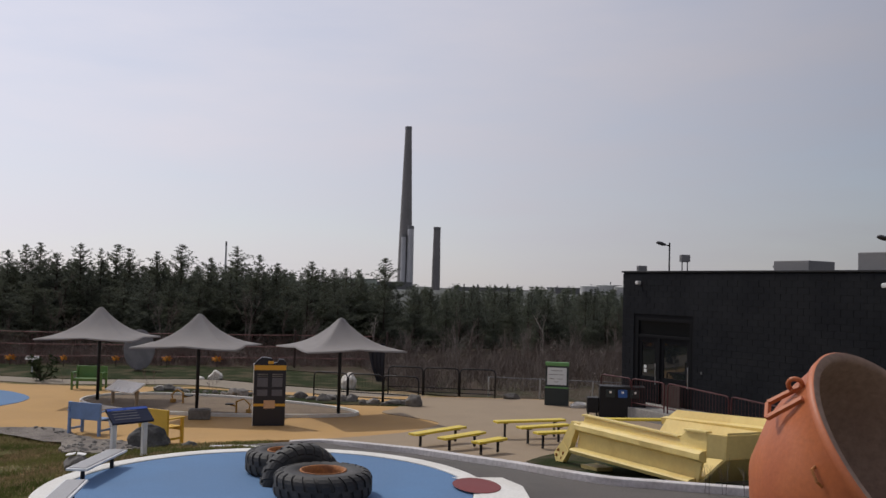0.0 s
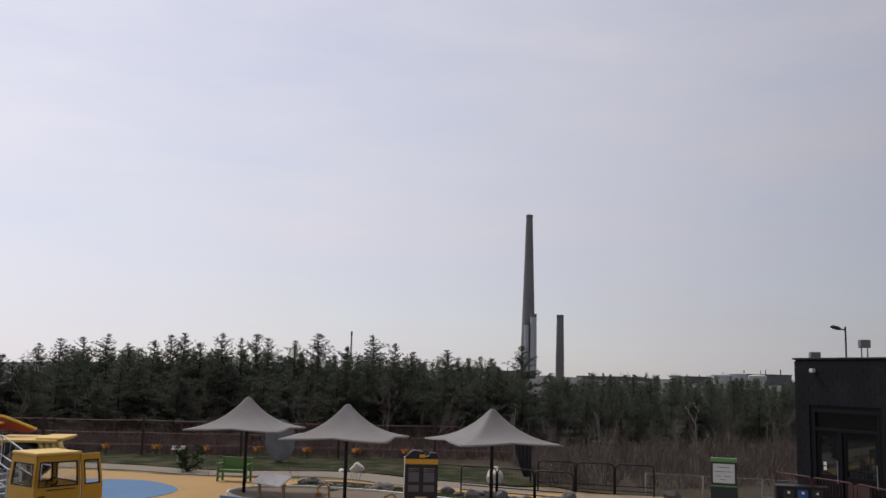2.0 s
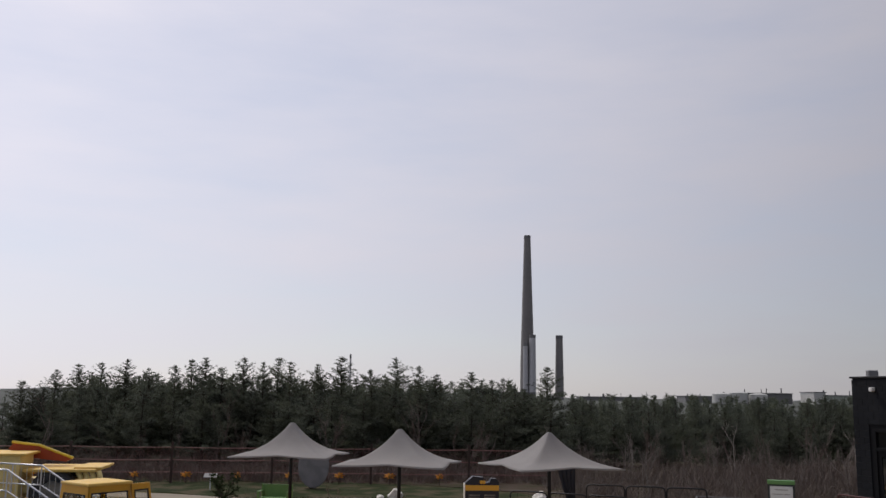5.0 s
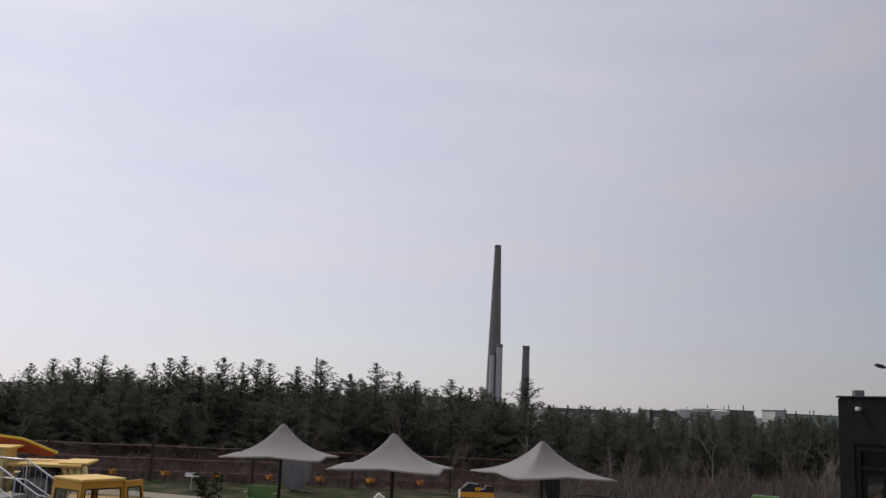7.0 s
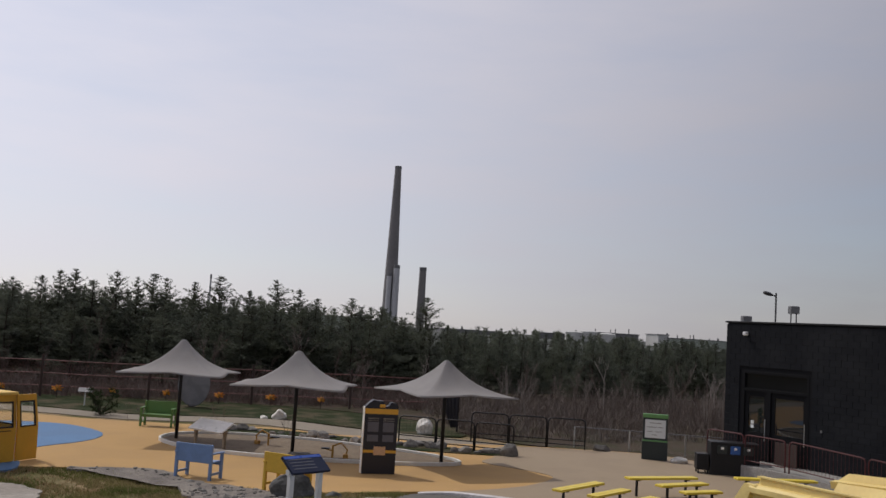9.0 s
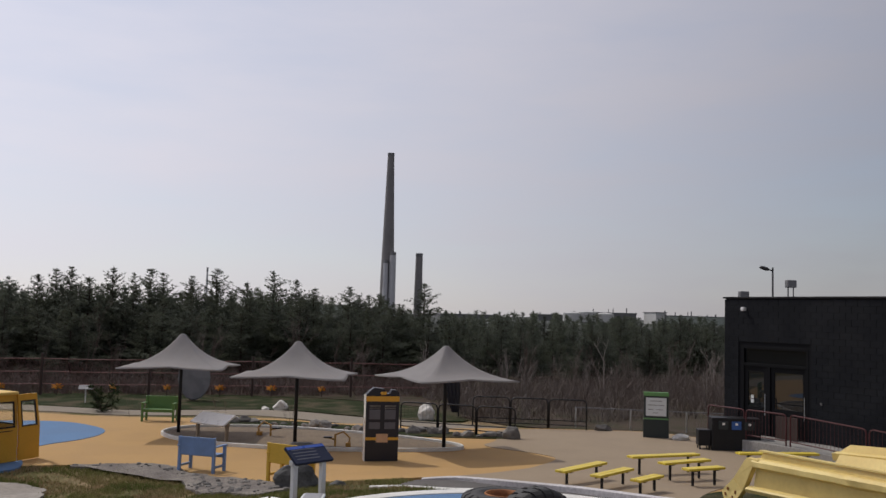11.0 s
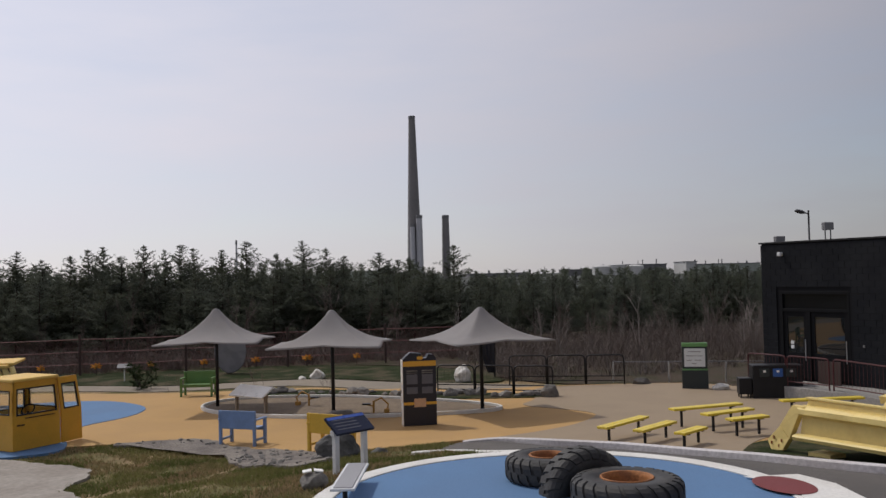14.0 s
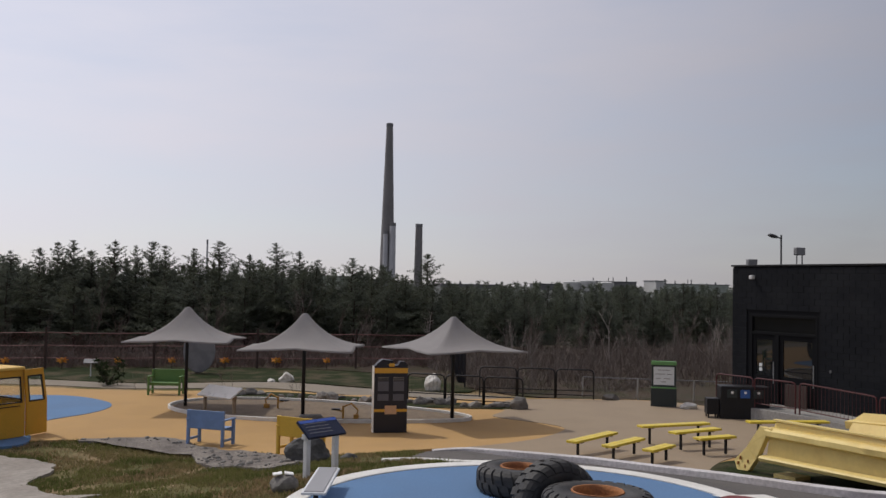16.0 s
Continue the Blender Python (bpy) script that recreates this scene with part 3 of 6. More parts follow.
blue_circle()
PIT = smooth_loop([(-1.6, 30.3, 0), (-0.9, 31.7, 0), (0.7, 32.0, 0), (3.1, 31.2, 0), (5.5, 29.5, 0), (7.0, 27.9, 0), (7.3, 26.75, 0), (6.1, 26.35, 0), (3.4, 26.55, 0), (1.0, 27.3, 0), (-0.8, 28.6, 0)], 8)
sheet("sand_pit", [(p.x, p.y) for p in PIT[::2]], 0.05, M_sand, "brown trodden sand in the oval play pit", "sand pit", curve=2)
ribbon("pit_kerb", PIT, 0.08, 0.13, M_white, "white painted kerb round the sand pit", "kerb", closed=True)
sheet("planting_bed", [(0.2, 32.6), (1.6, 34.0), (4.2, 32.7), (6.6, 31.3), (9.4, 29.6), (9.6, 28.9), (8.2, 29.1), (6.2, 29.7), (4.6, 31.2), (2.6, 32.3)], 0.05, M_lawn, "green planted bed edged with stones", "planting bed", curve=4)

# ---- the black building ----
WALL_O, WALL_D = Vector((16.9, 28.4, 0)), Vector((0.33, -0.944, 0)).normalized()
WALL_M = Matrix.Translation(WALL_O) @ Matrix.Rotation(math.atan2(WALL_D.y, WALL_D.x), 4, "Z")  # x along the wall, -y towards the plaza


def building():
    hall = thing("black_building", WALL_O, "low black-painted block building with a flat roof", "building")
    hall.matrix_world = WALL_M
    length, top, d0, d1, dz0, dz1 = 24.0, 4.86, 0.72, 3.3, 0.42, 3.28
    for b in ((0.02, 0.03, -0.2, d0, 0.3, top), (d1, 0.03, -0.2, length, 0.3, top), (d0, 0.03, dz1, d1, 0.3, top), (d0, 0.03, -0.2, d1, 0.3, dz0),
              (0.02, 0.3, -0.2, 0.3, 14, top), (length - 0.3, 0.3, -0.2, length, 14, top), (0.02, 14, -0.2, length, 14.3, top)):
        bm = bmesh.new()
        box(bm, *b)
        part("wall", bm, M_mortar, hall)
    bm = bmesh.new()
    box(bm, 0.3, 0.3, top - 0.35, length - 0.3, 14, top - 0.15)
    part("roof", bm, M_roof, hall)
    bm = bmesh.new()
    box(bm, -0.05, -0.04, top, length, 0.34, top + 0.06, bevel=0.01)
    part("roof_edge", bm, M_black, hall, "black metal roof edge")
    # door: frame, transom, two leaves
    bm = bmesh.new()
    for x0, x1, z0, z1 in ((d0, d0 + 0.09, dz0, dz1), (d1 - 0.09, d1, dz0, dz1), (d0 + 0.09, d1 - 0.09, dz1 - 0.09, dz1), (d0 + 0.09, d1 - 0.09, 2.62, 2.72), (1.72, 1.86, dz0, 2.62)):
        box(bm, x0, 0.02, z0, x1, 0.16, z1, bevel=0.008)
    part("door_frame", bm, M_doorblack, hall, "black door frame with a transom")
    for x0, x1 in ((d0 + 0.09, 1.72), (1.86, d1 - 0.09)):
        bm = bmesh.new()
        for a, b, z0, z1 in ((x0, x0 + 0.14, 0.45, 2.62), (x1 - 0.14, x1, 0.45, 2.62), (x0 + 0.14, x1 - 0.14, 2.46, 2.62), (x0 + 0.14, x1 - 0.14, 0.45, 1.3)):
            box(bm, a, 0.06, z0, b, 0.12, z1, bevel=0.006)
        leaf = part("door", bm, M_doorblack, hall, "black glazed door leaf")
        bm = bmesh.new()
        box(bm, x0 + 0.14, 0.085, 1.3, x1 - 0.14, 0.10, 2.46)
        part("pane", bm, M_dglass, leaf, "dark reflecting glass")
        bm = bmesh.new()
        tube(bm, [(x1 - 0.07, 0.03, 1.05), (x1 - 0.07, 0.03, 1.75)], 0.015)
        part("handle", bm, M_galv, leaf)
    for z in (1.42, 1.56):
        bm = bmesh.new()
        box(bm, 1.05, 0.078, z, 1.17, 0.083, z + 0.11)
        part("door_sticker", bm, M_paper, hall, "small white sticker")
    bm = bmesh.new()
    box(bm, d0 + 0.09, 0.09, 2.72, d1 - 0.09, 0.11, dz1 - 0.09)
    part("transom_pane", bm, M_tglass, hall)
    for x, z, w in ((0.86, 4.5, 0.14), (10.2, 4.5, 0.2)):
        bm = bmesh.new()
        box(bm, x - w / 2, -0.16, z - 0.06, x + w / 2, 0.0, z + 0.07, bevel=0.03)
        part("wall_light", bm, M_lpost, hall, "small white wall lamp")
    bm = bmesh.new()
    box(bm, 3.74, -0.03, 1.58, 3.80, 0.02, 1.66, bevel=0.01)
    part("switch_box", bm, M_roof, hall)
    return hall


hall = building()


def in_wall(x, y, z):
    return WALL_M @ Vector((x, y, z))


def roof_unit(x0, x1, y0, y1, z1, hood=False):
    ob = thing("roof_unit", in_wall((x0 + x1) / 2, y0, 4.71), "grey sheet-metal ventilation unit on the flat roof", "roof unit", "roof units")
    ob.matrix_world = WALL_M @ Matrix.Translation(((x0 + x1) / 2, y0, 4.71))
    w = (x1 - x0) / 2
    bm = bmesh.new()
    box(bm, -w, 0, 0, w, y1 - y0, z1 - 4.71, bevel=0.02)
    part("casing", bm, M_roof, ob)
    bm = bmesh.new()
    prism(bm, [(-w, 0.2), (-w - 0.22, 0.35), (-w, 0.48)] if hood else [(w * 0.2, 0.1), (w * 0.9, 0.1), (w * 0.9, 0.5), (w * 0.2, 0.5)], 0.6 if hood else 0.03, Matrix.Translation((0, 0.2 if hood else -0.032, 0)))
    part("intake_hood" if hood else "side_panel", bm, M_roof, ob)


roof_unit(6.2, 7.45, 0.42, 1.6, 5.22, True)
roof_unit(9.02, 11.2, 0.42, 2.2, 5.42)


def roof_light(x, y, h, kind):
    ob = thing("roof_light", in_wall(x, y, 4.71), "dark metal floodlight on a pole on the roof" if kind else "boxy grey floodlight on a two-legged stand", "outdoor light")
    if kind:
        bm = bmesh.new()
        tube(bm, [(0, 0, 0), (0, 0, h)], 0.03)
        part("pole", bm, M_lampmetal, ob)
        bm = bmesh.new()
        tube(bm, [(0, 0, h - 0.12), (-0.25, -0.05, h - 0.06)], 0.022)
        part("arm", bm, M_lampmetal, ob)
        bm = bmesh.new()
        stone(bm, (0.22, 0.15, 0.07), 3, 0.02, 2, Matrix.Translation((-0.36, -0.07, h - 0.04)) @ Matrix.Rotation(0.25, 4, "Y"))
        part("lamp_head", bm, M_lampmetal, ob, smooth=True)
    else:
        for x in (-0.1, 0.1):
            bm = bmesh.new()
            tube(bm, [(x, 0, 0), (x, 0, h - 0.1)], 0.02)
            part("leg", bm, M_lampmetal, ob)
        bm = bmesh.new()
        box(bm, -0.17, -0.1, h - 0.14, 0.17, 0.1, h + 0.12, bevel=0.03)
        part("lamp_head", bm, M_roof, ob)


roof_light(0.95, 1.3, 1.26, True)
roof_light(1.6, 1.4, 0.7, False)
roof_light(10.1, 0.38, 1.1, True)
roof_light(0.3, 0.6, 0.3, False)


def platform():
    bm = bmesh.new()
    box(bm, 0.3, -1.55, -0.1, 4.0, -0.01, 0.40, bevel=0.015)
    prism(bm, [(4.0, -0.1), (4.0, 0.40), (11.5, 0.02), (11.5, -0.1)], 1.54, Matrix.Translation((0, -1.55, 0)))
    ob = solid("entrance_ramp", bm, M_stair, "grey concrete landing and ramp at the black building", "ramp", kind="structure")
    ob.matrix_world = WALL_M
    group = "red rails of the ramp"

    def rail(x0, z0, x1, z1):
        ob = thing("ramp_rail", in_wall(x0, -1.45, z0), "dark red tubular hand rail with thin bars on the ramp", "railing", group)
        ob.matrix_world = WALL_M @ Matrix.Translation((x0, -1.45, z0))
        L, D = x1 - x0, z1 - z0
        bm = bmesh.new()
        tube(bm, [(0, 0, 0), (0, 0, 0.82), (0.03, 0, 0.9), (0.1, 0, 0.93), (L - 0.1, 0, D + 0.93), (L - 0.03, 0, D + 0.9), (L, 0, D + 0.82), (L, 0, D)], 0.024, 8)
        part("frame", bm, M_redrail, ob)
        bm = bmesh.new()
        tube(bm, [(0, 0, 0.15), (L, 0, D + 0.15)], 0.02, 6)
        part("bottom_rail", bm, M_redrail, ob)
        for k in range(1, int(L / 0.12)):
            bm = bmesh.new()
            t = k / int(L / 0.12)
            tube(bm, [(L * t, 0, D * t + 0.15), (L * t, 0, D * t + 0.93)], 0.006, 4)
            part("bar", bm, M_redrail, ob)

    rail(0.6, 0.4, 2.05, 0.4)
    rail(2.12, 0.4, 3.6, 0.4)
    rail(3.75, 0.4, 6.2, 0.28)
    rail(6.3, 0.28, 8.8, 0.15)
    bm = bmesh.new()
    box(bm, 2.45, -0.12, 0.55, 3.25, -0.07, 1.25, bevel=0.01)
    ob = solid("leaning_board", bm, M_brownpost, "brown board leaning beside the building door", "board")
    ob.matrix_world = WALL_M @ Matrix.Translation((-0.1, -0.2, -0.13))


platform()


# ---- shade umbrellas ----
def umbrella(x, y, peak, corner_angle):
    ob = thing("shade_umbrella", (x, y, 0), "grey fabric shade umbrella with drooping corners on a black post", "umbrella", "shade umbrellas", corner_angle)
    bm = bmesh.new()
    tube(bm, [(0, 0, 0), (0, 0, peak - 0.12)], 0.055, 12)
    part("post", bm, M_black, ob, smooth=True)
    bm = bmesh.new()
    box(bm, -0.16, -0.16, 0, 0.16, 0.16, 0.025, bevel=0.006)
    part("base_plate", bm, M_black, ob)
    R, rim = 2.25, 2.155
    bm = bmesh.new()
    n, m = 64, 14
    rings = []
    for j in range(m + 1):
        s = j / m
        ring = []
        for k in range(n):
            t = 2 * math.pi * k / n
            u = ((t + math.pi / 4) % (math.pi / 2)) - math.pi / 4  # 0 at a corner
            edge = R * math.cos(math.pi / 4) / math.cos(math.pi / 4 - abs(u))
            mid = (abs(u) / (math.pi / 4)) ** 1.3
            edge *= 1 - 0.06 * mid
            r = 0.1 + (edge - 0.1) * s
            fold = 0.5 + 0.5 * math.cos(4 * t)
            z = rim + 0.07 * mid * s ** 3 + (peak - rim) * (0.3 * (1 - s) + 0.7 * (1 - s) ** 2.8) * (0.99 + 0.01 * fold * (1 - (1 - s) ** 3))
            ring.append(bm.verts.new((r * math.cos(t), r * math.sin(t), z)))
        rings.append(ring)
    for a, b in zip(rings, rings[1:]):
        for k in range(n):
            bm.faces.new((a[k], b[k], b[(k + 1) % n], a[(k + 1) % n]))
    low = [bm.verts.new(v.co - Vector((0, 0, 0.04))) for v in rings[-1]]
    for k in range(n):
        bm.faces.new((rings[-1][k], low[k], low[(k + 1) % n], rings[-1][(k + 1) % n]))
    bmesh.ops.recalc_face_normals(bm, faces=bm.faces)
    canopy = part("canopy", bm, M_fabric, ob, smooth=True)
    bm = bmesh.new()
    lathe(bm, [(0.0, 0.02), (0.06, 0.015), (0.09, -0.01), (0.095, -0.05), (0.0, -0.05)], 20, Matrix.Translation((0, 0, peak)))
    part("cap", bm, M_fabric, ob, smooth=True)
    for k in range(4):
        a = math.pi / 2 * k
        bm = bmesh.new()
        tube(bm, [(0, 0, 2.35), (0.8 * math.cos(a), 0.8 * math.sin(a), 2.36), (1.5 * math.cos(a), 1.5 * math.sin(a), 2.2), (2.14 * math.cos(a), 2.14 * math.sin(a), 2.119)], 0.02, 6)
        part("arm", bm, M_black, ob)


umbrella(-1.12, 30.5, 3.17, radians(-56))
umbrella(2.35, 27.1, 3.12, radians(-59))
umbrella(6.7, 26.6, 3.09, radians(-119))
bm = bmesh.new()
box(bm, -0.32, -0.2, 0, 0.32, 0.2, 0.3, bevel=0.03)
box(bm, -0.26, -0.14, 0.3, 0.26, 0.14, 0.31)
solid("planter_box", bm, M_stone, "low grey concrete block at the umbrella post", "block", at=(2.5, 26.1, 0.02))


# ---- benches ----
def slat_bench(a, b, top):
    a, b = Vector(a), Vector(b)
    L = (b - a).length
    base = gz((a.x + b.x) / 2, (a.y + b.y) / 2) + 0.04
    ob = thing("backless_bench", ((a.x + b.x) / 2, (a.y + b.y) / 2, base), "yellow plank bench on two black posts", "bench", "yellow benches", math.atan2(b.y - a.y, b.x - a.x))
    h = top - base
    for y0, y1 in ((-0.14, -0.005), (0.005, 0.14)):
        bm = bmesh.new()
        box(bm, -L / 2, y0, h - 0.06, L / 2, y1, h, bevel=0.012)
        part("seat_plank", bm, M_yel, ob)
    for s in (-1, 1):
        bm = bmesh.new()
        box(bm, -0.026, -0.026, 0, 0.026, 0.026, h - 0.08, bevel=0.005)
        box(bm, -0.04, -0.13, h - 0.08, 0.04, 0.13, h - 0.06)
        leg = part("leg", bm, M_black, ob)
        leg.location.x = s * (L / 2 - min(0.3, L * 0.2))


for a, b in (((7.95, 20.05), (9.5, 21.25)), ((8.55, 19.4), (9.8, 20.35)), ((9.25, 18.8), (10.1, 19.4)), ((10.6, 22.1), (12.7, 22.45)),
             ((10.97, 21.05), (12.5, 21.55)), ((11.15, 20.15), (12.25, 20.4)), ((13.95, 22.55), (16.25, 22.35))):
    slat_bench(a, b, 0.53)


def garden_bench(x, y, yaw, material, label, w=1.15):
    """Backrest along x at y = 0, seat towards +y."""
    ob = thing("garden_bench", (x, y, gz(x, y) + 0.02), label, "bench", "painted garden benches", yaw)
    for s in (-1, 1):
        for yy, h in ((0.0, 0.86), (0.5, 0.62)):
            bm = bmesh.new()
            box(bm, -0.035, -0.035, 0, 0.035, 0.035, h, bevel=0.006)
            leg = part("leg", bm, material, ob)
            leg.location = (s * (w / 2 - 0.035), yy, 0)
        bm = bmesh.new()
        box(bm, -0.045, -0.06, 0.62, 0.045, 0.56, 0.655, bevel=0.008)
        arm = part("armrest", bm, material, ob)
        arm.location.x = s * (w / 2 - 0.035)
        bm = bmesh.new()
        box(bm, -0.02, 0.03, 0.12, 0.02, 0.47, 0.17)
        st = part("stretcher", bm, material, ob)
        st.location.x = s * (w / 2 - 0.035)
    for k in range(4):
        bm = bmesh.new()
        box(bm, -w / 2 + 0.075, 0.04 + k * 0.125, 0.40, w / 2 - 0.075, 0.15 + k * 0.125, 0.43, bevel=0.006)
        part("seat_slat", bm, material, ob)
    bm = bmesh.new()
    box(bm, -w / 2 + 0.07, -0.03, 0.42, w / 2 - 0.07, 0.0, 0.86, bevel=0.008)
    part("backrest", bm, material, ob)
    bm = bmesh.new()
    box(bm, -w / 2 + 0.07, 0.47, 0.33, w / 2 - 0.07, 0.5, 0.40)
    part("apron", bm, material, ob)


garden_bench(-0.27, 23.2, radians(-30), M_bluebench, "blue painted wooden bench with armrests on the plaza edge", 1.02)
garden_bench(1.72, 20.85, radians(-40), M_yelbench, "golden yellow painted wooden bench on the plaza", 0.95)
garden_bench(-1.9, 34.0, radians(168), M_grnbench, "green painted wooden bench facing the plaza", 1.15)


# ---- information kiosk ----
def kiosk():
    ob = thing("information_kiosk", (4.52, 24.8, 0.03), "tall dark navy information pillar with amber bands", "information board")
    w, h = 0.455, 1.8
    outline = [(-w, 0), (w, 0), (w, h + 0.02), (w - 0.07, h + 0.1), (0.25, h + 0.12), (0.2, h + 0.02), (0.1, h), (0.04, h + 0.14), (-0.24, h + 0.17), (-w + 0.1, h + 0.08), (-w, h - 0.02)]
    bm = bmesh.new()
    prism(bm, outline, 0.28, Matrix.Translation((0, -0.14, 0)))
    part("body", bm, M_navy, ob)
    bm = bmesh.new()
    box(bm, -w - 0.02, -0.145, 0.0, -w - 0.002, 0.145, h - 0.02, bevel=0.004)
    part("side_trim", bm, M_wboard, ob, "white edge strip")
    for z0, z1, x0, x1, mt, nm in ((1.60, 1.74, -w, w, M_band, "band"), (0.56, 0.635, -w, w, M_band, "band"), (0.50, 0.73, -0.16, 0.16, M_plaque, "plaque")):
        bm = bmesh.new()
        d = -0.146 if nm == "band" else -0.152
        box(bm, x0, d, z0, x1, -0.138, z1)
        part(nm, bm, mt, ob)
    for x0 in (-0.36, 0.06):
        for k, (z, hh) in enumerate(((1.46, 0.035), (1.41, 0.02), (1.12, 0.26), (0.86, 0.18))):
            bm = bmesh.new()
            box(bm, x0, -0.144, z, x0 + 0.3, -0.139, z + hh)
            part("print_bar", bm, M_grey_text if k > 1 else M_stone, ob)
    for x in (0.05, -0.02):
        bm = bmesh.new()
        lathe(bm, [(0.0, 0.01), (0.04, 0.008), (0.05, 0.0)], 12, Matrix.Translation((x, -0.145, h + 0.02)) @ Matrix.Rotation(math.pi / 2, 4, "X"))
        part("emblem", bm, M_band, ob)


kiosk()


def notice_board():
    ob = thing("notice_board", (14.75, 29.15, 0.03), "dark notice board with a white sheet and green header", "notice board", yaw=radians(-24))
    for nm, mt, b in (("base", M_signdark, (-0.43, -0.09, 0, 0.43, 0.09, 0.62)), ("cabinet", M_signdark, (-0.41, -0.06, 0.62, 0.41, 0.06, 1.5)), ("header", M_signgreen, (-0.42, -0.075, 1.42, 0.42, 0.08, 1.55)),
                      ("notice_sheet", M_paper, (-0.345, -0.068, 0.74, 0.345, -0.058, 1.36)), ("sill", M_signgreen, (-0.42, -0.085, 0.62, 0.42, -0.05, 0.67))):
        bm = bmesh.new()
        box(bm, *b, bevel=0.004 if nm == "notice_sheet" else 0.012)
        part(nm, bm, mt, ob)
    for z, x0, x1 in ((1.24, -0.2, 0.2), (1.1, -0.28, 0.05), (1.1, 0.1, 0.26), (0.95, -0.26, -0.1), (0.95, 0.0, 0.22), (0.84, -0.1, 0.06)):
        bm = bmesh.new()
        box(bm, x0, -0.071, z, x1, -0.066, z + 0.02)
        part("print_bar", bm, M_stone, ob)


notice_board()


def recycling_station():
    ob = thing("recycling_station", (16.05, 26.3, 0.03), "black recycling bins side by side with blue openings", "bins", yaw=radians(-18))
    bm = bmesh.new()
    box(bm, -0.75, -0.32, 0, 0.75, 0.32, 1.02, bevel=0.025)
    part("cabinet", bm, M_black, ob)
    for k, mt in enumerate((M_signdark, M_bluebin, M_signdark)):
        bm = bmesh.new()
        box(bm, -0.55 + k * 0.4, -0.34, 0.66, -0.25 + k * 0.4, -0.31, 0.92, bevel=0.02)
        flap = part("flap", bm, mt, ob)
        bm = bmesh.new()
        box(bm, -0.44 + k * 0.4, -0.347, 0.80, -0.36 + k * 0.4, -0.34, 0.87)
        part("symbol", bm, M_wboard, flap, "small white symbol")
    bm = bmesh.new()
    box(bm, -1.15, -0.25, 0.12, -0.77, 0.2, 0.62, bevel=0.02)
    part("side_box", bm, M_black, ob)
    for x, y in ((-1.1, -0.2), (-0.82, -0.2), (-1.1, 0.15), (-0.82, 0.15)):
        bm = bmesh.new()
        box(bm, x - 0.02, y - 0.02, 0, x + 0.02, y + 0.02, 0.12)
        part("foot", bm, M_black, ob)


recycling_station()


# ---- reading panels on legs ----
def reading_panel(name, a, b, top, depth, tilt, panel, posts, label, header=None, lift=0.0):
    a, b = Vector((*a, 0)), Vector((*b, 0))
    mid, L = (a + b) / 2, (b - a).length
    base = gz(mid.x, mid.y) + lift
    ob = thing(name, (mid.x, mid.y, base), label, "information panel", yaw=math.atan2(b.y - a.y, b.x - a.x))
    h = top - base
    for s in (-1, 1):
        bm = bmesh.new()
        box(bm, -0.045, -0.045, 0, 0.045, 0.045, h - 0.08, bevel=0.01)
        post = part("post", bm, posts, ob)
        post.location.x = s * (L / 2 - 0.03)
    bm = bmesh.new()
    box(bm, -L / 2 - 0.05, -0.05, h - 0.16, L / 2 + 0.05, 0.05, h - 0.07, bevel=0.01)
    part("cross_beam", bm, posts, ob)
    m = Matrix.Translation((0, 0, h)) @ Matrix.Rotation(tilt, 4, "X")
    bm = bmesh.new()
    box(bm, -L / 2 - 0.07, -depth / 2, -0.03, L / 2 + 0.07, depth / 2, 0.02, m, bevel=0.006)
    board = part("panel", bm, panel, ob)
    if header:
        bm = bmesh.new()
        box(bm, -L / 2 - 0.06, depth / 2 - 0.08, 0.021, L / 2 + 0.06, depth / 2 - 0.02, 0.026, m)
        part("header_strip", bm, header, board)
        for k in range(4):
            bm = bmesh.new()
            box(bm, -L / 2, -depth / 2 + 0.08 + k * 0.07, 0.021, -L / 2 + 0.5, -depth / 2 + 0.10 + k * 0.07, 0.024, m)
            part("print_bar", bm, M_grey_text, board)


reading_panel("reading_panel", (1.55, 15.35), (2.1, 15.75), 1.62, 0.40, radians(36), M_lpanel, M_lpost, "slanted dark blue reading panel on two white legs", M_lhead)
reading_panel("reading_panel", (-0.5, 29.5), (0.42, 28.4), 0.66, 0.55, radians(31), M_wboard, M_timber, "slanted pale reading board on wooden posts by the sand pit")


# ---- black barriers ----
def barrier(a, b, count, h, label):
    a, b = Vector((*a, 0)), Vector((*b, 0))
    for i in range(count):
        p, q = a + (b - a) * (i / count), a + (b - a) * ((i + 1) / count)
        L = (q - p).length - 0.05
        ob = thing("crowd_barrier", (p.x, p.y, 0.05), label, "barrier", "black steel barriers", math.atan2(b.y - a.y, b.x - a.x))
        bm = bmesh.new()
        tube(bm, [(0, 0, 0), (0, 0, h - 0.14), (0.04, 0, h - 0.04), (0.14, 0, h), (L - 0.14, 0, h), (L - 0.04, 0, h - 0.04), (L, 0, h - 0.14), (L, 0, 0)], 0.026, 8)
        part("frame", bm, M_black, ob, smooth=True)
        for z in (0.14, 0.30):
            bm = bmesh.new()
            tube(bm, [(0, 0, z), (L, 0, z)], 0.02, 6)
            part("rail", bm, M_black, ob)
        k = int(L / 0.13)
        for j in range(1, k):
            bm = bmesh.new()
            tube(bm, [(L * j / k, 0, 0.3), (L * j / k, 0, h)], 0.003, 4)
            part("bar", bm, M_black, ob)


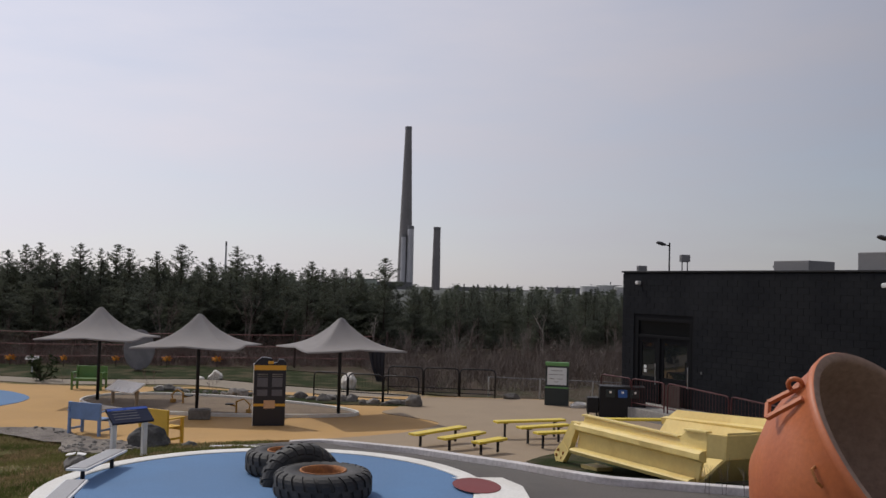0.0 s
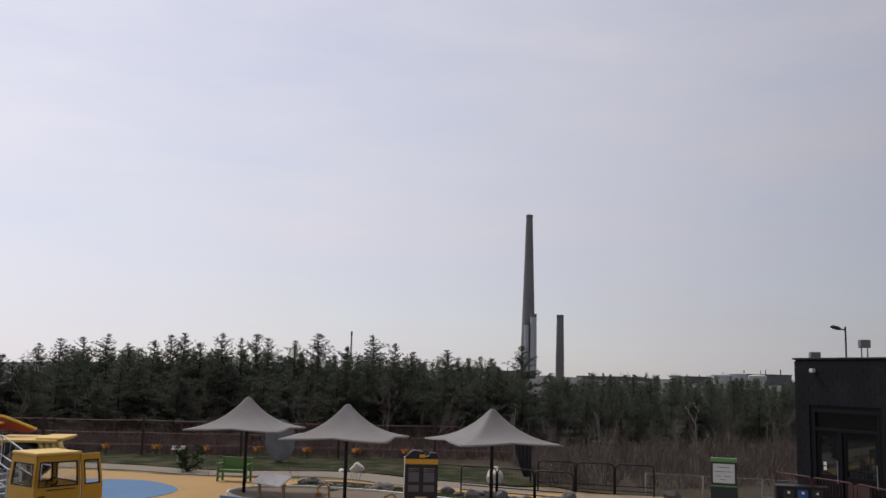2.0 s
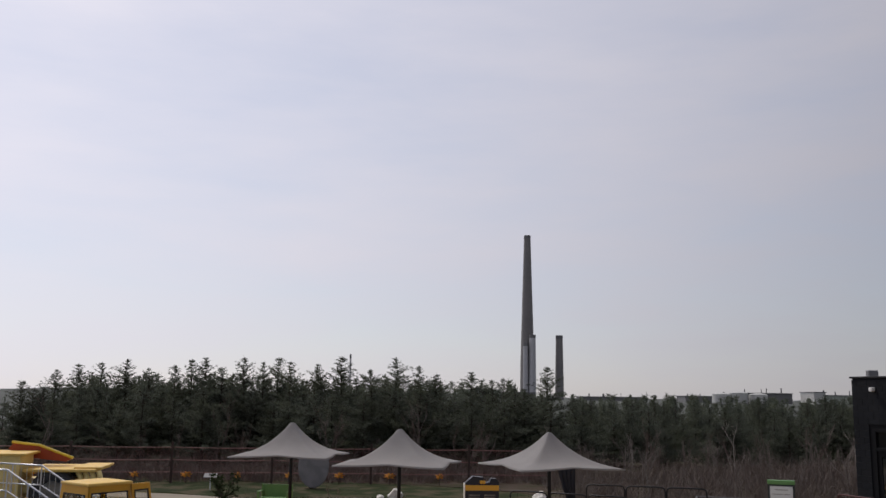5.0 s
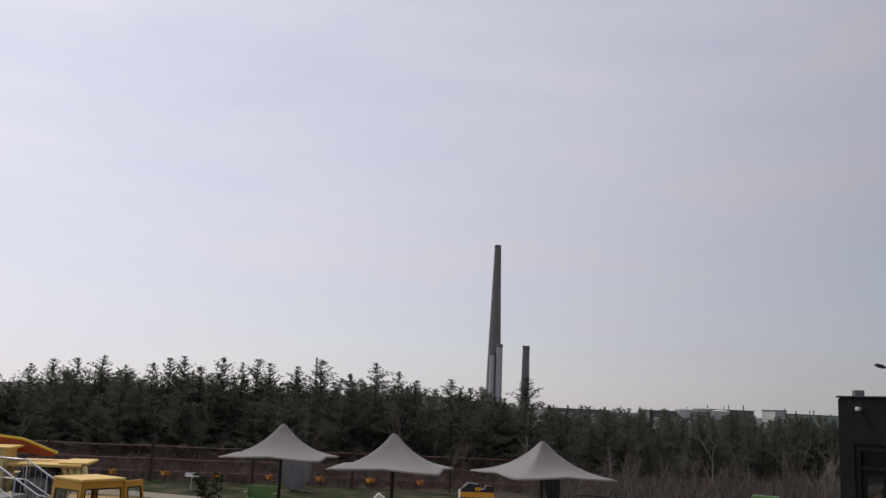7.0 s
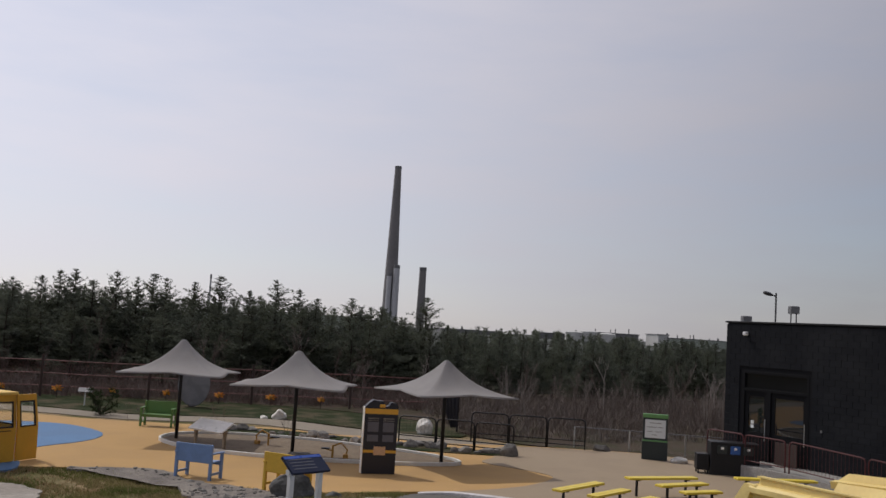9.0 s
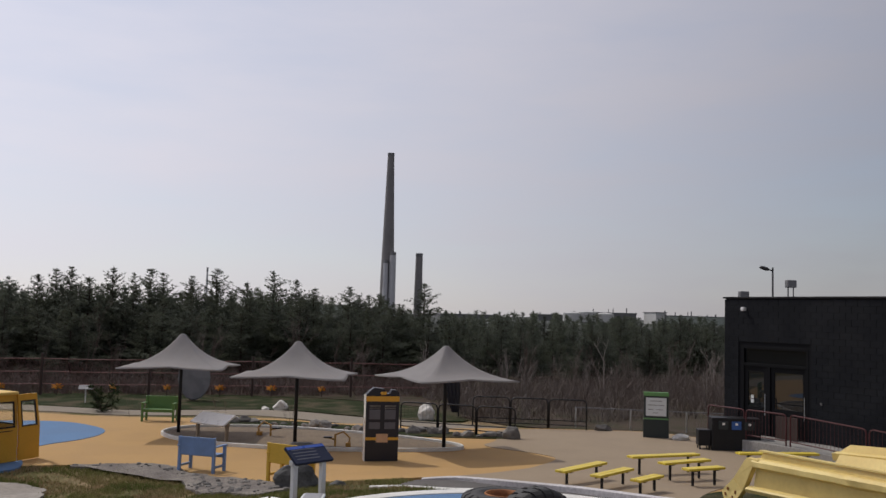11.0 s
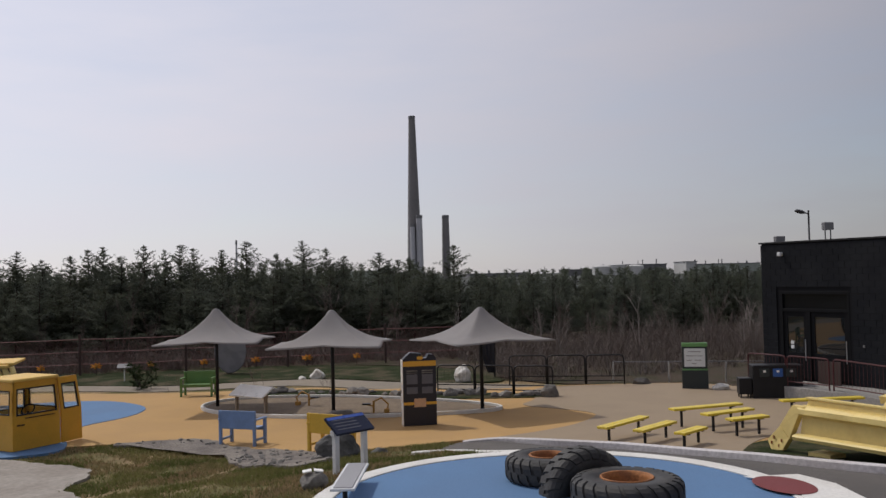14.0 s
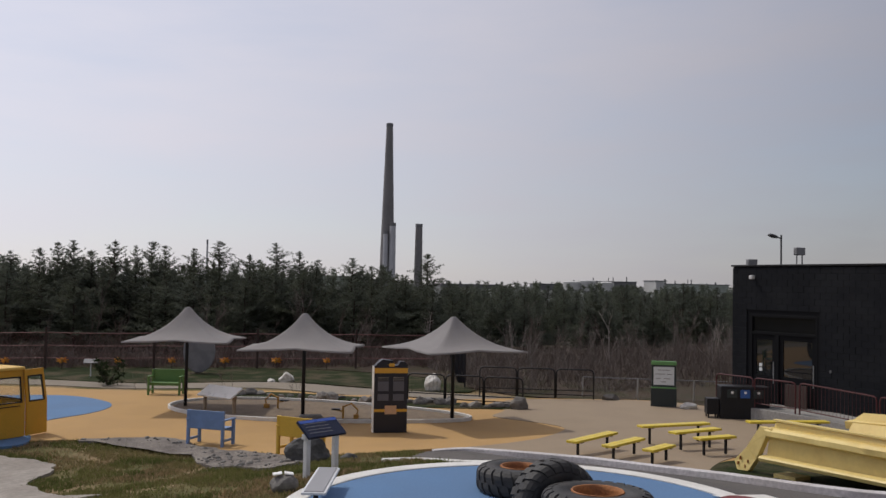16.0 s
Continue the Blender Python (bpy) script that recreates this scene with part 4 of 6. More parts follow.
barrier((6.2, 31.1), (9.75, 29.15), 3, 0.95, "black steel barrier with rounded top corners beside the stones")
barrier((9.1, 32.4), (13.0, 31.0), 3, 1.05, "taller black steel barrier closing the end of the path")


def draped_post():
    ob = thing("draped_post", (9.05, 35.6, 0), "dark cloth hanging in folds from a post behind the barriers", "post")
    bm = bmesh.new()
    tube(bm, [(0.3, 0, 0), (0.3, 0, 1.75)], 0.035, 8)
    part("post", bm, M_black, ob)
    bm = bmesh.new()
    tube(bm, [(-0.38, 0, 1.72), (0.32, 0, 1.74)], 0.025, 8)
    part("crossbar", bm, M_black, ob)
    bm = bmesh.new()
    rows = []
    for j in range(9):
        z = 1.73 - 1.55 * j / 8
        left = -0.40 + 0.42 * (j / 8) ** 1.5
        rows.append([(left + (0.30 - left) * k / 14, -0.05 + 0.04 * math.sin(k * 1.7 + j * 0.4), z) for k in range(15)])
    for y in (0.0, 0.012):
        grid = [[bm.verts.new((a, b + y, c)) for a, b, c in r] for r in rows]
        for r0, r1 in zip(grid, grid[1:]):
            for k in range(14):
                bm.faces.new((r0[k], r0[k + 1], r1[k + 1], r1[k]))
    part("cloth", bm, M_navy, ob, "dark limp cloth", smooth=True)


draped_post()


# ---- the dump body, pot and tyres ----
def dump_body():
    base = 0.2
    ob = thing("dump_truck_body", (11.06, 18.14, base), "faded yellow steel dump truck body lying on the grass", "truck body", yaw=math.atan2(-0.974, 0.225))
    # local x runs from the tail to the headboard along the near side, y to the far side

    def plate(name, pts, t=0.05, bevel=0.01, label=""):
        bm = bmesh.new()
        f = bm.faces.new([bm.verts.new((x, y, z - base)) for x, y, z in pts])
        f.normal_update()
        n = f.normal.copy()
        got = bmesh.ops.extrude_face_region(bm, geom=[f])
        for v in got["geom"]:
            if isinstance(v, bmesh.types.BMVert):
                v.co += n * t
        bmesh.ops.recalc_face_normals(bm, faces=bm.faces)
        if bevel:
            bmesh.ops.bevel(bm, geom=bm.edges[:], offset=bevel, segments=2, affect="EDGES")
        return part(name, bm, M_dump, ob, label)

    def beam(name, a, b, section, seed=0, dents=0.0):
        """A box beam from a to b; section: outline in y and z; dents push its outer face in."""
        a, b = Vector(a), Vector(b)
        bm = bmesh.new()
        steps = 24 if dents else 1
        rings = []
        for k in range(steps + 1):
            p = a.lerp(b, k / steps)
            ring = []
            for y, z in section:
                push = dents * max(0.0, noise.noise(Vector((k * 0.43, z * 3, seed)))) if y < 0 else 0.0
                ring.append(bm.verts.new((p.x, p.y + y + push, p.z + z - base - push * 0.5)))
            rings.append(ring)
        n = len(section)
        for r0, r1 in zip(rings, rings[1:]):
            for k in range(n):
                bm.faces.new((r0[k], r0[(k + 1) % n], r1[(k + 1) % n], r1[k]))
        bm.faces.new(rings[0][::-1]), bm.faces.new(rings[-1])
        bmesh.ops.recalc_face_normals(bm, faces=bm.faces)
        return part(name, bm, M_dump, ob)

    plate("near_side", [(0.74, 0.06, 0.56), (0.86, 0.06, 1.22), (5.08, 0.0, 1.27), (4.90, 0.0, 0.66)])
    beam("top_rail", (0.84, 0.06, 1.21), (5.12, 0.0, 1.29), [(0.02, 0.0), (-0.10, -0.01), (-0.17, -0.06), (-0.17, -0.16), (-0.06, -0.22), (0.0, -0.22)], 3, 0.07)
    beam("bottom_rail", (0.70, 0.03, 0.62), (4.84, -0.03, 0.74), [(0.02, 0.0), (-0.13, -0.025), (-0.16, -0.06), (-0.13, -0.13), (0.0, -0.15)])
    plate("upper_flange", [(0.90, 0.10, 1.20), (0.96, 0.10, 1.34), (4.30, 0.04, 1.39), (4.50, 0.03, 1.56), (5.18, -0.02, 1.61), (5.12, 0.0, 1.25)], 0.04)
    beam("flange_lip", (0.92, 0.10, 1.35), (4.30, 0.05, 1.40), [(-0.05, 0.0), (0.09, 0.0), (0.09, 0.035), (-0.05, 0.035)])
    beam("flange_lip", (4.50, 0.03, 1.565), (5.18, -0.02, 1.615), [(-0.05, 0.0), (0.09, 0.0), (0.09, 0.035), (-0.05, 0.035)])
    # folded tail plate with dents where bolts sat
    plate("tail_plate", [(0.66, -0.06, 1.20), (0.98, -0.07, 1.20), (1.10, -0.07, 1.06), (0.84, -0.06, 1.02), (0.56, -0.05, 0.50), (0.28, -0.05, 0.72)], 0.14)
    foot = plate("tail_foot", [(0.28, -0.05, 0.715), (0.56, -0.05, 0.495), (0.37, -0.08, 0.22), (0.02, -0.06, 0.18), (-0.10, -0.03, 0.38)], 0.12)
    for x, z in ((0.05, 0.34), (0.12, 0.46), (0.26, 0.3), (0.34, 0.42)):
        bm = bmesh.new()
        box(bm, x - 0.012, -0.075, z - 0.035 - base, x + 0.012, -0.045, z + 0.035 - base)
        part("bolt_slot", bm, M_rust, foot, "dark rusty slot")
    plate("floor_plate", [(0.8, 0.1, 0.62), (4.95, 0.05, 0.72), (4.95, 2.35, 0.72), (0.8, 2.35, 0.62)], 0.06)
    beam("sill", (1.0, 0.12, 0.29), (1.5, 0.2, 0.29), [(-0.12, 0.0), (0.3, 0.0), (0.3, -0.2), (-0.12, -0.2)])
    for x, y in ((2.0, 2.0), (4.4, 0.35), (4.4, 2.0)):
        beam("floor_bearer", (x, y, 0.64), (x + 0.4, y, 0.66), [(-0.15, 0.0), (0.15, 0.0), (0.15, -0.6), (-0.15, -0.6)])
    # front end: chamfered wing, headboard and the sloping plate below it
    plate("wing_plate", [(5.18, -0.03, 1.61), (5.56, 0.10, 1.62), (5.50, 0.12, 1.18), (5.14, -0.03, 1.17)])
    plate("headboard", [(5.56, 0.10, 1.62), (5.60, 2.30, 1.62), (5.52, 2.30, 1.18), (5.50, 0.12, 1.18)])
    plate("underside", [(5.50, 0.12, 1.18), (5.52, 2.30, 1.18), (4.95, 2.3, 0.64), (4.90, 0.05, 0.64)])
    beam("head_rail", (5.55, 0.12, 1.625), (5.60, 2.30, 1.625), [(-0.02, 0.0), (0.02, 0.0), (0.02, 0.04), (-0.02, 0.04)])
    # far side, leaning outwards, with its rail
    plate("far_side", [(0.80, 2.12, 0.66), (0.92, 2.42, 1.22), (5.56, 2.36, 1.56), (5.0, 2.25, 0.74)])
    beam("far_rail", (0.70, 2.55, 1.20), (5.60, 2.42, 1.55), [(-0.14, 0.0), (0.04, 0.03), (0.06, -0.12), (-0.10, -0.16)])
    plate("far_flange", [(0.76, 2.56, 1.22), (1.02, 2.62, 1.42), (5.62, 2.50, 1.74), (5.62, 2.44, 1.55)], 0.04)


dump_body()


def slag_pot():
    lip, axis = Vector((10.96, 6.12, 2.4)), Vector((0.37, -0.68, 0.63)).normalized()
    up = Vector((-0.647, 0.131, 0.75))
    up = (up - axis * up.dot(axis)).normalized()
    m = Matrix.Translation((lip.x, lip.y, lip.z)) @ Matrix((up.cross(axis), up, axis)).transposed().to_4x4()
    ob = thing("slag_pot", (10.7, 6.85, 0.3), "large tilted orange-brown steel slag pot", "slag pot")
    inv = ob.matrix_world.inverted()
    m = inv @ m
    outer = [(0.0, -1.85), (0.4, -1.82), (0.8, -1.66), (1.1, -1.34), (1.3, -0.9), (1.40, -0.45), (1.42, -0.12), (1.45, -0.10), (1.46, -0.02), (1.44, 0.0)]
    inner = [(1.44, 0.0), (1.36, 0.0), (1.335, -0.05), (1.33, -0.45), (1.22, -0.9), (1.02, -1.28), (0.7, -1.6), (0.0, -1.75)]
    for nm, prof, mt, lb in (("shell", outer, M_pot, ""), ("lining", inner, M_potin, "brown scorched inside")):
        bm = bmesh.new()
        lathe(bm, prof, 72, m)
        bmesh.ops.remove_doubles(bm, verts=bm.verts, dist=1e-4)
        bmesh.ops.recalc_face_normals(bm, faces=bm.faces)
        part(nm, bm, mt, ob, lb, smooth=True)
    # lifting lug: an open frame standing off the shell, with a ring, and a hook lower down
    def on_shell(turn, z, out):
        r = float(np.interp(z, (-1.34, -0.9, -0.45, -0.12), (1.10, 1.30, 1.40, 1.42))) + out
        return m @ Vector((r * math.cos(radians(turn)), r * math.sin(radians(turn)), z))

    for a, b in ((on_shell(95, -0.20, 0.02), on_shell(95, -0.60, 0.14)), (on_shell(95, -0.60, 0.14), on_shell(105, -0.60, 0.14)), (on_shell(105, -0.60, 0.14), on_shell(105, -0.16, 0.02))):
        bm = bmesh.new()
        tube(bm, [a, b], 0.034, 4)
        part("lug_bar", bm, M_pot, ob)
    bm = bmesh.new()
    c = on_shell(95, -0.22, 0.07)
    e1, e2 = (on_shell(95, -0.30, 0.07) - c).normalized(), (on_shell(95, -0.22, 0.3) - c).normalized()
    tube(bm, [c + 0.075 * (math.cos(a) * e1 + math.sin(a) * e2) for a in [2 * math.pi * k / 14 for k in range(15)]], 0.026, 8)
    part("lifting_ring", bm, M_pot, ob, smooth=True)
    bm = bmesh.new()
    tube(bm, [on_shell(136, -0.30, 0.0), on_shell(137, -0.32, 0.05), on_shell(142, -0.34, 0.05), on_shell(144, -0.34, 0.0)], 0.016, 6)
    part("hook", bm, M_rust, ob)


slag_pot()


def lug_tyre(name, at, tilt, label, R=0.69, r=0.345, w=0.37):
    ob = thing(name, at, label, "play equipment", "play tyres")
    bm = bmesh.new()
    prof = [(r, 0.05), (r + 0.02, 0.0), (R - 0.16, -0.01), (R - 0.06, 0.03), (R - 0.02, 0.09), (R - 0.02, w - 0.09), (R - 0.06, w - 0.03), (R - 0.16, w + 0.01), (r + 0.02, w), (r, w - 0.05)]
    lathe(bm, prof, 56, tilt, closed=True)
    bmesh.ops.recalc_face_normals(bm, faces=bm.faces)
    body = part("tyre_body", bm, M_tyre, ob, smooth=True)
    for s in (0, 1):
        for k in range(24):
            a = 2 * math.pi * (k + 0.5 * s) / 24
            bm = bmesh.new()
            outer = [(R - 0.12, w + 0.014), (R - 0.05, w - 0.008), (R - 0.008, w - 0.05), (R + 0.006, w - 0.10), (R + 0.006, w * 0.47)]
            rows = []
            for j, (q, z) in enumerate(outer):
                zz = z if s else w - z
                skew = 0.035 * j * (1 if s else -1)
                rows.append([bm.verts.new(tilt @ Vector((g * math.cos(a + skew + e), g * math.sin(a + skew + e), zz if g == q else zz * 0.9 + w * 0.05)))
                             for g, e in ((q - 0.05, -0.10), (q, -0.088), (q, 0.088), (q - 0.05, 0.10))])
            for r0, r1 in zip(rows, rows[1:]):
                for c in range(3):
                    bm.faces.new((r0[c], r0[c + 1], r1[c + 1], r1[c]))
            bm.faces.new(rows[0]), bm.faces.new(rows[-1][::-1])
            bmesh.ops.recalc_face_normals(bm, faces=bm.faces)
            part("tread_lug", bm, M_tyre, body)
    bm = bmesh.new()
    lathe(bm, [(r + 0.012, w + 0.004), (r + 0.004, w + 0.014), (r - 0.02, w + 0.01), (r - 0.03, w - 0.06), (r - 0.06, 0.12), (r - 0.06, 0.06), (r, 0.05), (r, w - 0.03)], 48, tilt, closed=True)
    bmesh.ops.recalc_face_normals(bm, faces=bm.faces)
    part("rim_ring", bm, M_rust, ob, "rusty steel rim ring", smooth=True)


flat = Matrix.Identity(4)
lug_tyre("tractor_tyre", (4.62, 13.45, 0.955), flat, "big lugged tractor tyre lying flat on the blue floor", 0.65, 0.285, 0.37)
lug_tyre("tractor_tyre", (5.14, 11.66, 0.955), flat, "bigger lugged tractor tyre lying flat in front of the others", 0.74, 0.345, 0.38)
lug_tyre("tractor_tyre", (4.87, 12.58, 0.93), Matrix.Rotation(radians(9), 4, "Z") @ Matrix.Rotation(radians(90), 4, "X") @ Matrix.Translation((0, 0, -0.22)), "lugged tractor tyre standing half sunk between two flat ones", 0.65, 0.33, 0.44)


# ---- small seats, stones and boxes near the circle ----
def step_seat(a, b, top, w):
    a, b = Vector((*a, 0)), Vector((*b, 0))
    mid, L = (a + b) / 2, (b - a).length
    ob = thing("metal_seat", (mid.x, mid.y, 0.955), "grey perforated metal bench seat on dark legs", "bench", "metal seats", math.atan2(b.y - a.y, b.x - a.x))
    h = top - 0.955
    bm = bmesh.new()
    box(bm, -L / 2, -w / 2, h - 0.05, L / 2, w / 2, h - 0.012, bevel=0.012)
    part("seat_frame", bm, M_lpost, ob)
    bm = bmesh.new()
    box(bm, -L / 2 + 0.04, -w / 2 + 0.04, h - 0.02, L / 2 - 0.04, w / 2 - 0.04, h, bevel=0.004)
    part("seat", bm, M_perf, ob)
    for s in (-1, 1):
        bm = bmesh.new()
        tube(bm, [(s * (L / 2 - 0.25), 0, 0), (s * (L / 2 - 0.25), 0, h - 0.05)], 0.035, 8)
        part("leg", bm, M_black, ob)


step_seat((1.45, 12.55), (1.82, 14.2), 1.24, 0.34)
step_seat((1.55, 10.2), (1.6, 11.75), 1.24, 0.34)


def boulder(name, at, size, seed, material, label, category="boulder", group=""):
    bm = bmesh.new()
    stone(bm, size, seed)
    return solid(name, bm, material, label, category, group, smooth=False, at=at)


boulder("boulder", (1.85, 18.75, gz(1.85, 18.75) + 0.22), (0.46, 0.34, 0.36), 4, M_boulder, "dark grey rounded boulder beside the reading panel")
boulder("boulder", (2.7, 18.9, gz(2.7, 18.9) + 0.03), (0.2, 0.14, 0.10), 6, M_boulder, "small dark stone in the grass")
boulder("boulder", (7.8, 34.5, 0.26), (0.40, 0.3, 0.42), 8, M_wrock, "white quartz boulder standing on the lawn")
boulder("boulder", (2.45, 37.9, 0.14), (0.30, 0.26, 0.27), 9, M_wrock, "pale boulder on the turf bank")
boulder("boulder", (1.85, 37.9, 0.04), (0.16, 0.16, 0.10), 10, M_wrock, "small pale stone on the turf bank")
bm = bmesh.new()
stone(bm, (0.24, 0.2, 0.17), 12, 0.06, 3)
ob = solid("marker_stone", bm, M_stone, "squat grey marker stone with two white plates", "stone", at=(1.14, 14.25, 1.0))
for k in (-1, 1):
    bm = bmesh.new()
    box(bm, -0.07, -0.08, 0, 0.07, 0.08, 0.02, Matrix.Translation((k * 0.085, 0, 0.135)) @ Matrix.Rotation(0.15 * k, 4, "Y"), bevel=0.005)
    part("plate", bm, M_wboard, ob, "white plate")
rng = random.Random(5)
for i in range(26):
    t = i / 25
    x, y = 0.6 + 8.6 * t, 33.2 - 4.2 * t ** 1.2 + rng.uniform(-0.35, 0.35)
    s = rng.uniform(0.10, 0.30)
    boulder("edging_stone", (x, y, s * 0.3 + 0.03), (s, s * rng.uniform(0.5, 0.9), s * rng.uniform(0.4, 0.75)), 20 + i, M_stone, "rough grey fieldstone edging the planted bed", "stone", "edging stones")
boulder("edging_stone", (9.5, 28.95, 0.18), (0.32, 0.22, 0.3), 60, M_stone, "upright pale wedge-shaped stone at the end of the bed", "stone", "edging stones")
boulder("edging_stone", (13.6, 31.0, 0.1), (0.36, 0.2, 0.2), 61, M_stone, "flat grey stone by the wire fence", "stone", "edging stones")
boulder("edging_stone", (15.4, 28.6, 0.1), (0.4, 0.2, 0.14), 62, M_wrock, "pale flat stone by the bins", "stone", "edging stones")


# ---- play truck cab ----
def play_cab():
    ob = thing("play_cab", (-5.6, 23.95, 0.05), "mustard yellow truck cab shell with an open door", "play cab", yaw=radians(50))
    L, W, H = 1.36, 1.28, 1.66  # local x along the door side, y away to the other side

    def framed(name, w, m, z0, z1, x0, x1, parent, thick=0.05):
        bm = bmesh.new()
        box(bm, 0, 0, 0, w, thick, z0, m)
        box(bm, 0, 0, z1, w, thick, H, m)
        box(bm, 0, 0, z0, x0, thick, z1, m)
        box(bm, x1, 0, z0, w, thick, z1, m)
        p = part(name, bm, M_cab, parent)
        bm = bmesh.new()
        for a in ((x0, z0, x1, z0 + 0.035), (x0, z1 - 0.035, x1, z1), (x0, z0 + 0.035, x0 + 0.035, z1 - 0.035), (x1 - 0.035, z0 + 0.035, x1, z1 - 0.035)):
            box(bm, a[0], -0.008, a[1], a[2], thick * 0.7, a[3], m)
        part("window_seal", bm, M_black, p)
        bm = bmesh.new()
        box(bm, x0 + 0.036, thick * 0.3, z0 + 0.036, x1 - 0.036, thick * 0.45, z1 - 0.036, m)
        pane = part("pane", bm, M_glass, p)
        pane.visible_shadow = False
        return p

    side = framed("side_panel", L, Matrix.Identity(4), 0.84, 1.5, 0.1, L - 0.08, ob)
    back = framed("back_panel", W, Matrix.Translation((0, W, 0)) @ Matrix.Rotation(radians(-90), 4, "Z"), 0.86, 1.46, 0.1, W - 0.12, ob)
    framed("far_panel", L, Matrix.Translation((0, W, 0)), 0.84, 1.5, 0.1, L - 0.08, ob)
    framed("front_panel", W, Matrix.Translation((L, 0, 0)) @ Matrix.Rotation(radians(90), 4, "Z"), 0.9, 1.5, 0.1, W - 0.1, ob)
    door = framed("door", 0.70, Matrix.Translation((L + 0.05, 0.0, 0)) @ Matrix.Rotation(radians(8), 4, "Z") , 0.84, 1.5, 0.08, 0.62, ob)
    bm = bmesh.new()
    box(bm, -0.05, -0.06, H, L + 0.05, W + 0.06, H + 0.08, bevel=0.03)
    part("cab_roof", bm, M_cabtop, ob, "pale yellow cab roof")
    bm = bmesh.new()
    box(bm, 0.12, -0.025, 0.6, 0.32, -0.002, 0.63, bevel=0.005)
    part("handle", bm, M_black, side)
    bm = bmesh.new()
    box(bm, 0.35, -0.02, 0.76, 1.2, -0.001, 0.78, bevel=0.004)
    part("side_groove", bm, M_black, side)
    bm = bmesh.new()
    tube(bm, [(0.75, 0.5, 0.0), (0.8, 0.5, 0.85)], 0.03, 8)
    tube(bm, [(0.8 + 0.1 * math.sin(a), 0.5 + 0.22 * math.cos(a), 0.9 + 0.12 * math.sin(a)) for a in [2 * math.pi * k / 16 for k in range(17)]], 0.02, 6)
    part("steering_wheel", bm, M_black, ob)
    for p in ob.children_recursive:
        for v in p.data.vertices:
            k = 0.10 * max(0.0, v.co.z - 0.72)
            v.co.x += (L / 2 - v.co.x) * k
            v.co.y += (W / 2 - v.co.y) * k


play_cab()

# ---- play truck and steps ----
def play_truck():
    ob = thing("mine_truck", (-9.0, 31.6, 0.04), "yellow mining truck with black wheels and red tipped bed", "truck", yaw=radians(4))
    for x in (0.0, -4.4):
        for y in (0.0, 1.9):
            bm = bmesh.new()
            t = Matrix.Translation((x, y, 0.75)) @ Matrix.Rotation(radians(90), 4, "X") @ Matrix.Translation((0, 0, -0.25))
            lathe(bm, [(0.38, 0.05), (0.4, 0.0), (0.62, -0.02), (0.74, 0.04), (0.75, 0.25), (0.74, 0.46), (0.62, 0.52), (0.4, 0.5), (0.38, 0.45)], 36, t, closed=True)
            bmesh.ops.recalc_face_normals(bm, faces=bm.faces)
            wheel = part("wheel", bm, M_tyre, ob, "black wheel", smooth=True)
            bm = bmesh.new()
            lathe(bm, [(0.0, 0.36), (0.15, 0.36), (0.18, 0.3), (0.36, 0.32), (0.39, 0.44), (0.39, 0.05), (0.0, 0.1)], 24, t)
            part("hub", bm, M_wheel, wheel, smooth=True)
    bm = bmesh.new()
    box(bm, -6.2, 0.2, 0.7, 1.2, 1.7, 1.12, bevel=0.05)
    part("chassis", bm, M_dump, ob)
    bm = bmesh.new()
    box(bm, -0.95, -0.3, 1.42, 1.35, 2.1, 1.52, bevel=0.03)
    box(bm, 0.6, -0.1, 1.5, 1.5, 1.9, 1.58, bevel=0.03)
    part("fender_deck", bm, M_cabtop, ob, "pale yellow fender deck")
    bm = bmesh.new()
    for k in range(4):
        tube(bm, [(0.75 + k * 0.22, -0.1, 1.45), (0.95 + k * 0.2, -0.1, 1.0), (0.9 + k * 0.15, 0.2, 0.75)], 0.09, 8)
    part("nose_guard", bm, M_dump, ob, smooth=True)
    bm = bmesh.new()
    box(bm, -2.0, -0.3, 0.5, -1.05, 1.2, 1.95, bevel=0.03)
    part("side_box", bm, M_dump, ob)
    bm = bmesh.new()
    box(bm, -3.4, -0.45, 1.95, -0.85, 1.5, 2.03, bevel=0.02)
    part("canopy", bm, M_cabtop, ob)
    bm = bmesh.new()
    for x in (-3.2, -2.5):
        box(bm, x - 0.05, -0.3, 0.9, x + 0.05, -0.2, 1.95)
    part("canopy_post", bm, M_cab, ob)
    bm = bmesh.new()
    prism(bm, [(-1.9, 2.1), (-1.75, 2.3), (-0.9, 2.18), (0.2, 1.76), (0.0, 1.66), (-1.7, 1.85)], 0.3, Matrix.Translation((0, 1.2, 0)))
    part("bed", bm, M_truckred, ob, "red tipped bed")
    bm = bmesh.new()
    tube(bm, [(-1.8, 1.18, 2.32), (-0.9, 1.18, 2.22), (0.25, 1.18, 1.79)], 0.05, 6)
    part("bed_rail", bm, M_yel, ob, "yellow bed rail")


play_truck()


